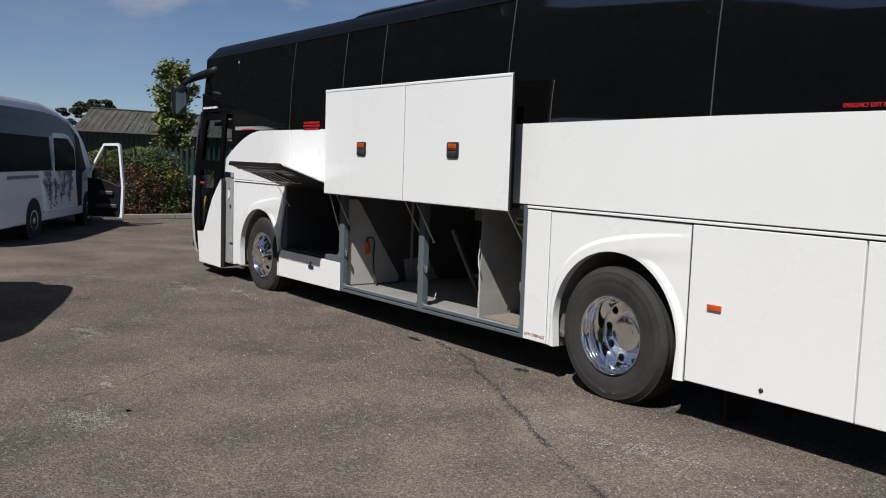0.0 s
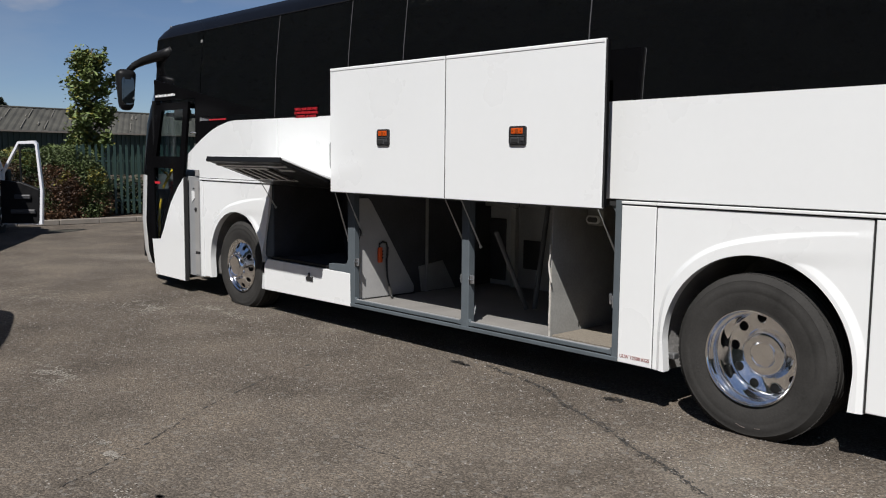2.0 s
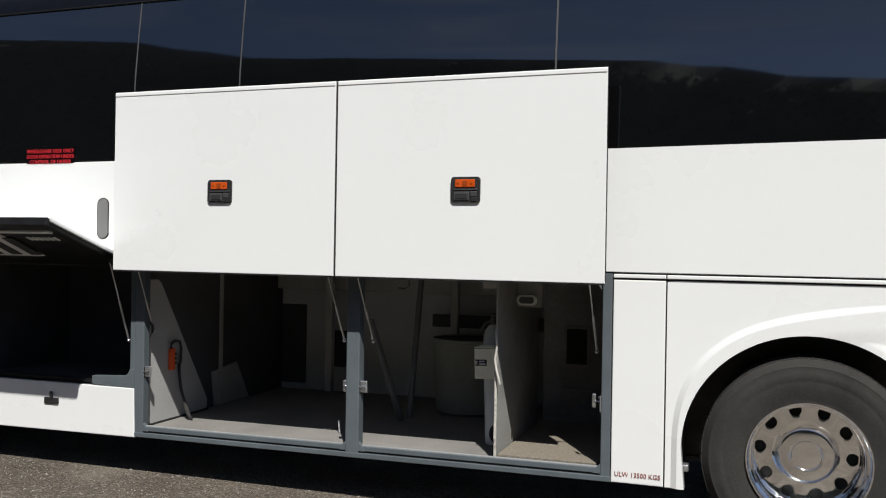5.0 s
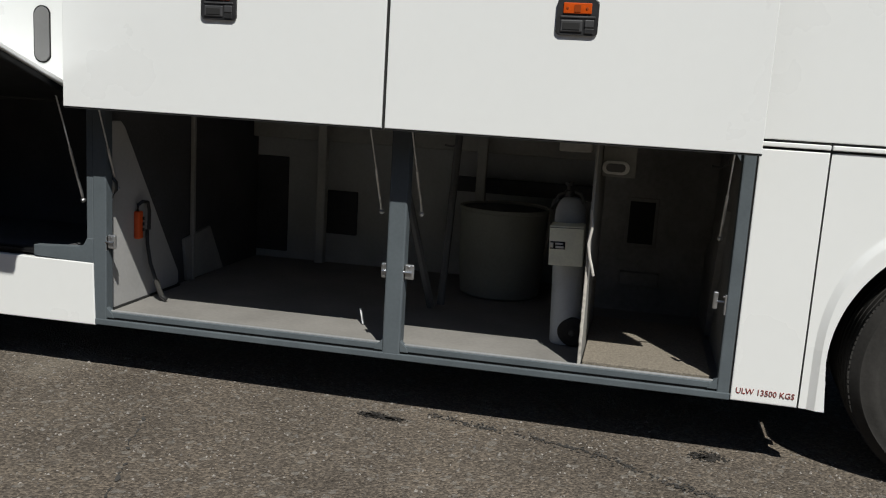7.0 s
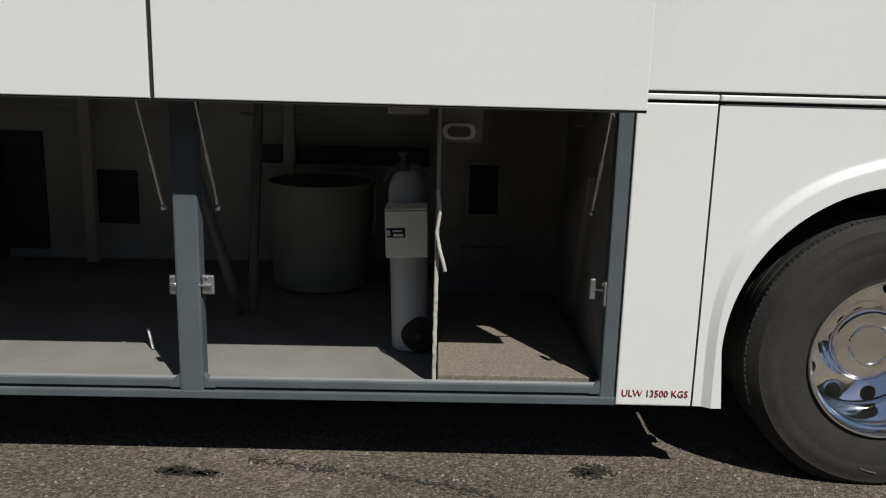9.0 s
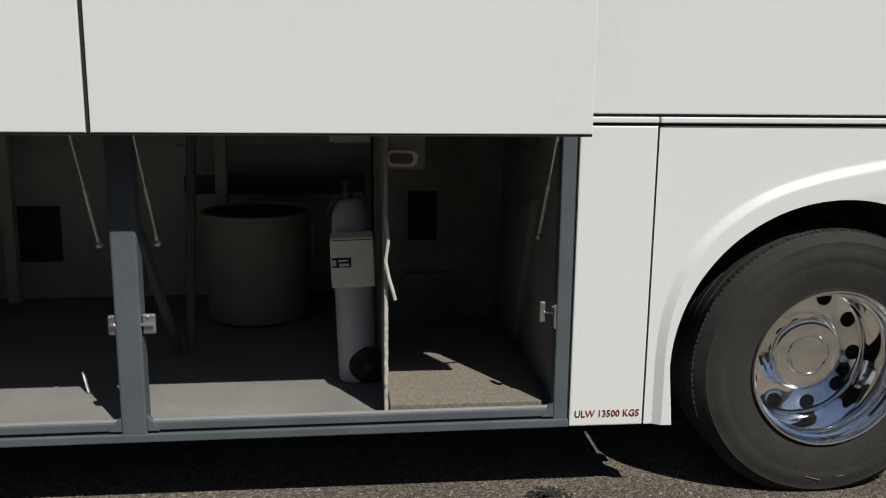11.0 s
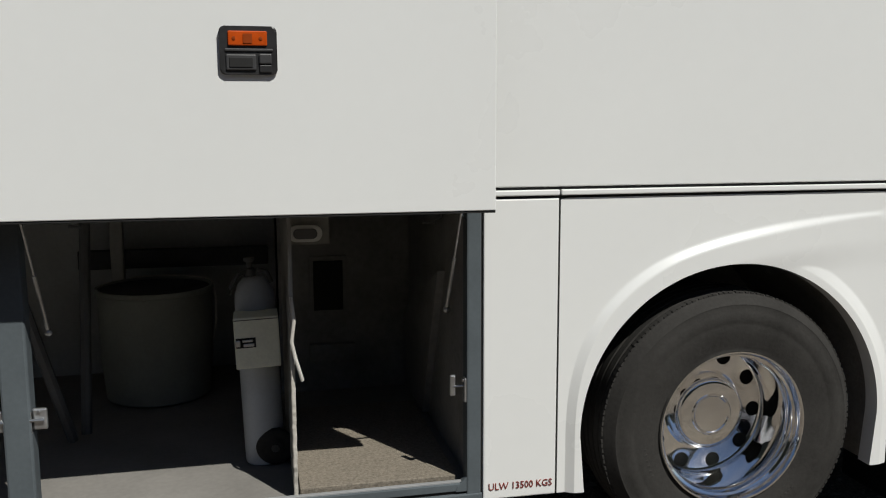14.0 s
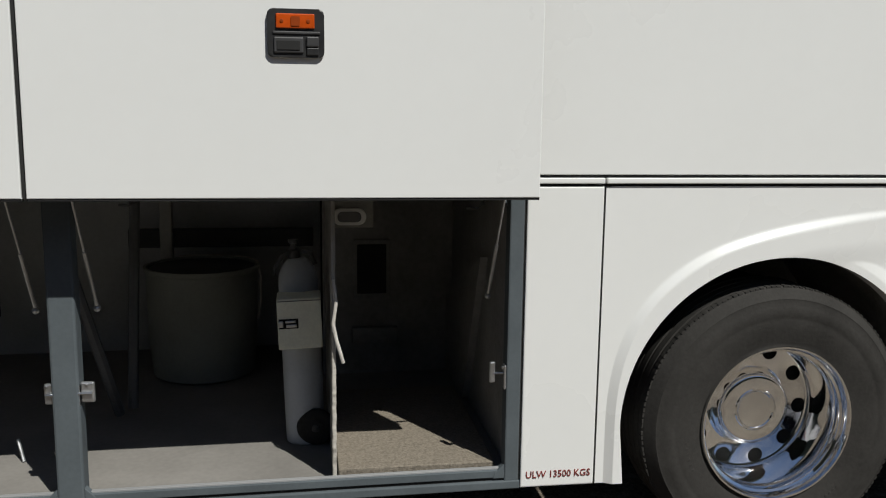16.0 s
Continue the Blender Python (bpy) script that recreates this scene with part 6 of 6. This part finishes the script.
def undergrowth(rnd):
    while True:
        x, y, z = rnd.uniform(-21.2, -19.6), rnd.uniform(3.6, 13.5), rnd.uniform(0.1, 1.5)
        if z < 0.95 + 0.35 * noise.noise((x, y * 0.8, 5.0)) + 0.12 * noise.noise((x * 4, y * 4, 2.0)):
            return (x, y, z), 0 if rnd.random() < 0.8 else 1


leaf_cloud("undergrowth", undergrowth, 26000, 0.05, [LEAF_DARK, LEAF_HEDGE], 27, "dark scrubby undergrowth behind the palisade fence", "bushes")
crate = thing("white_pallet_stack", (-21.0, 4.9, 0.1), "stack of white boards standing behind the fence", "boards")
for k in range(3):
    part("board", box(-21.3, -21.2, 4.62 + 0.28 * k, 4.80 + 0.28 * k, 0.1, 0.85, 0.01), WHITE_VAN, crate)


def tree(name, base, height, spread, count, size, mat, seed, label, clusters=46, wide=1.0):
    rnd = random.Random(seed)
    t = thing(name, base, label, "tree")
    b = Vector(base)
    tb = bmesh.new()
    top = b + Vector((0.05, 0.08, height * 0.93))
    trunk = [b + (top - b) * (i / 7) + Vector((rnd.uniform(-1, 1), rnd.uniform(-1, 1), 0)) * 0.012 * height * (i > 0) for i in range(8)]
    add_tube(tb, trunk, 0.016 * height, 8, 0.2)
    tips = []
    for k in range(18):
        f = 0.27 + 0.66 * k / 18
        p = b + (top - b) * f
        a = k * 2.4 + rnd.uniform(-0.4, 0.4)
        ln = spread * (1.15 - 0.75 * abs(f - 0.6)) * rnd.uniform(0.55, 1.0)
        e = p + Vector((math.cos(a) * ln * wide, math.sin(a) * ln * wide, ln * rnd.uniform(0.45, 0.9)))
        mid = p.lerp(e, 0.5) + Vector((0, 0, -0.05 * ln))
        add_tube(tb, [p, mid, e], 0.0055 * height, 6, 0.25)
        tips += [e, p.lerp(e, 0.7), p.lerp(e, 0.45)]
    part("trunk", tb, BARK, t, "slim trunk with limbs", smooth=True)

    def sample(r):
        c = r.choice(tips)
        s = spread * 0.16
        return tuple(c + Vector((r.gauss(0, s), r.gauss(0, s), r.gauss(0, s * 1.1)))), (1 if r.random() < 0.15 else 0)
    leaf_cloud("crown", sample, count, size, [mat, LEAF_GOLD if mat is LEAF else mat], seed + 1, "", "", t)
    return t


tree("young_tree", (-20.6, 3.86, 0.1), 4.58, 0.60, 8200, 0.062, LEAF, 31, "slender young tree with loose green leaves", wide=0.85)

# ---- shed far behind ----
shed = thing("industrial_shed", (-62, 14, 0), "long green-clad industrial shed with weathered sheet roof", "building")
SHED_LONG, EAVE_Z, RIDGE_Z = 46.0, 3.2, 5.0


def shed_at(s, across=0.0, z=0.0):
    """A place along the front wall, set back across the skewed plan (1 at the ridge)."""
    return (-61.7 - 0.196 * s - 6.28 * across, 11.25 + 0.98 * s + 2.87 * across, z)


def shed_block(s0, s1, d0, d1, z0, z1):
    """A long block beside the front wall, from d0 to d1 metres outwards."""
    b = bmesh.new()
    lo, hi = [], []
    for s, d in ((s0, d0), (s1, d0), (s1, d1), (s0, d1)):
        x, y, _ = shed_at(s)
        lo.append(b.verts.new((x + 0.98 * d, y + 0.196 * d, z0)))
        hi.append(b.verts.new((x + 0.98 * d, y + 0.196 * d, z1)))
    b.faces.new(lo[::-1]), b.faces.new(hi)
    for k in range(4):
        b.faces.new((lo[k], lo[(k + 1) % 4], hi[(k + 1) % 4], hi[k]))
    return b


part("front_wall", shed_block(0, SHED_LONG, -0.15, 0.0, 0, EAVE_Z - 0.06), SHED_GREEN, shed, "green ribbed cladding")
for k in range(114):
    part("cladding_rib", shed_block(0.1 + k * 0.4, 0.24 + k * 0.4, 0.0, 0.06, 0.0, EAVE_Z - 0.1), SHED_GREEN, shed)
gw = bmesh.new()
gw.faces.new([gw.verts.new(shed_at(0.1, a, z)) for a, z in ((0, 0), (2, 0), (2, EAVE_Z - 0.1), (1, RIDGE_Z - 0.1), (0, EAVE_Z - 0.1))])
part("gable_wall", gw, SHED_GREEN, shed)
rows = []
for i in range(261):
    s = -0.2 + (SHED_LONG + 0.2) * i / 260
    w = 0.035 * math.sin(i * 2.1)
    rows.append([shed_at(s, a, EAVE_Z + (RIDGE_Z - EAVE_Z) * (1 - abs(1 - a)) + w) for a in (-0.05, 0.5, 1.0, 2.05)])
part("roof", loft(rows), SHED_ROOF, shed, "weathered grey sheet roof")
part("ridge_cap", tube([shed_at(-0.2, 1, RIDGE_Z + 0.03), shed_at(SHED_LONG, 1, RIDGE_Z + 0.03)], 0.09), SHED_ROOF, shed)
part("eaves_gutter", shed_block(-0.2, SHED_LONG, 0.28, 0.40, EAVE_Z - 0.14, EAVE_Z - 0.03), CONCRETE, shed)
laps = random.Random(6)
for k in range(16):
    s = 0.25 + 1.75 * k
    for a0, a1, ds in ((0.0, 0.52, 0.0), (0.50, 1.0, 0.12)):
        if laps.random() < 0.18:
            continue
        b0, b1 = a0 + laps.uniform(0, 0.12), a1 - laps.uniform(0, 0.12)
        part("roof_lap", tube([shed_at(s + ds, a, EAVE_Z + (RIDGE_Z - EAVE_Z) * a + 0.05) for a in (b0, b1)], 0.035, 5), ROOF_LAP, shed, "pale worn sheet lap")
for k in range(6):
    s, a = laps.uniform(0.5, 26), laps.uniform(0.2, 0.8)
    part("roof_patch", tube([shed_at(s, a0, EAVE_Z + (RIDGE_Z - EAVE_Z) * a0 + 0.05) for a0 in (a, a + 0.12)], 0.05, 5), ROOF_LAP, shed)


def far_crown(name, blobs, count, size, seed, label):
    def sample(r):
        cx, cy, cz, rx, ry, rz = r.choice(blobs)
        while True:
            v = Vector((r.uniform(-1, 1), r.uniform(-1, 1), r.uniform(-1, 1)))
            if 0.3 < v.length < 1:
                break
        v = v.normalized() * (0.75 + 0.25 * r.random())
        return (cx + rx * v.x, cy + ry * v.y, cz + rz * v.z), 0
    return leaf_cloud(name, sample, count, size, [LEAF_DARK], seed, label, "trees")


rt = random.Random(12)
CROWNS = []
for cy, cz, ry, rz, n_ in ((15.9, 5.75, 1.0, 0.7, 14), (17.2, 5.7, 1.0, 0.4, 9), (14.2, 4.6, 1.0, 0.6, 7), (20.5, 4.85, 1.5, 0.3, 6), (24, 4.8, 2.0, 0.3, 7), (27.2, 5.15, 0.9, 0.55, 6), (31, 4.85, 2.4, 0.35, 8)):
    for _ in range(n_):
        CROWNS.append((-76.5 + rt.uniform(-1, 1), cy + ry * rt.uniform(-1, 1), cz + rz * rt.uniform(-1, 0.9), rt.uniform(0.25, 0.6), rt.uniform(0.25, 0.6), rt.uniform(0.12, 0.28)))
far_crown("distant_trees", CROWNS, 9000, 0.13, 41, "dark distant treetops behind the shed roof")
far_crown("roadside_tree", [(-24, -2.9, 5.2, 0.7, 0.6, 0.9), (-24, -3.2, 4.2, 0.8, 0.9, 0.8)], 1500, 0.09, 43, "leafy treetop behind the minibus")

# Dense tree line across the yard behind the camera, seen mirrored in the dark glass.
def crest(x):
    h = float(np.mean(np.interp(x + np.linspace(-4.5, 4.5, 10), (-60, -30, -21, -17.6, -12, -7.4, -2.7, 1, 3.4, 12, 40), (21, 15.6, 13.8, 13.3, 12.0, 10.9, 9.7, 9.2, 8.9, 8.4, 8.0))))
    return h + 0.08 * noise.noise((x * 0.09, 0, 4.0)) + 0.04 * noise.noise((x * 0.35, 0, 1.0))


def tree_mass():
    rows = []
    for k in range(200):
        x = -115 + k * 0.85
        h = crest(x)
        rows.append([(x, -22 + d + 0.35 * noise.noise((x * 0.6, f_ * 9, 2.0)), h * f_) for d, f_ in ((1.2, 0.0), (1.5, 0.25), (1.4, 0.5), (0.9, 0.75), (0.5, 0.9), (0.0, 0.985), (-1.2, 0.97), (-2.0, 0.6), (-2.0, 0.0))])
    return loft(rows)


def crest_sample(rnd):
    x, f_ = rnd.uniform(-114, 53), 0.95 - 0.95 * rnd.random() ** 1.3
    return (x, -22 + 1.5 * min(1.0, (1 - f_) * 3) + rnd.uniform(-0.1, 0.3), crest(x) * f_ - 0.12), 0


trees = thing("yard_tree_line", (-30, -22, 0), "dark dense line of trees along the far yard edge", "trees", kind="stuff")
part("tree_mass", tree_mass(), LEAF_YARD, trees)
leaf_cloud("tree_leaves", crest_sample, 60000, 0.10, [LEAF_YARD], 45, "", "", trees)
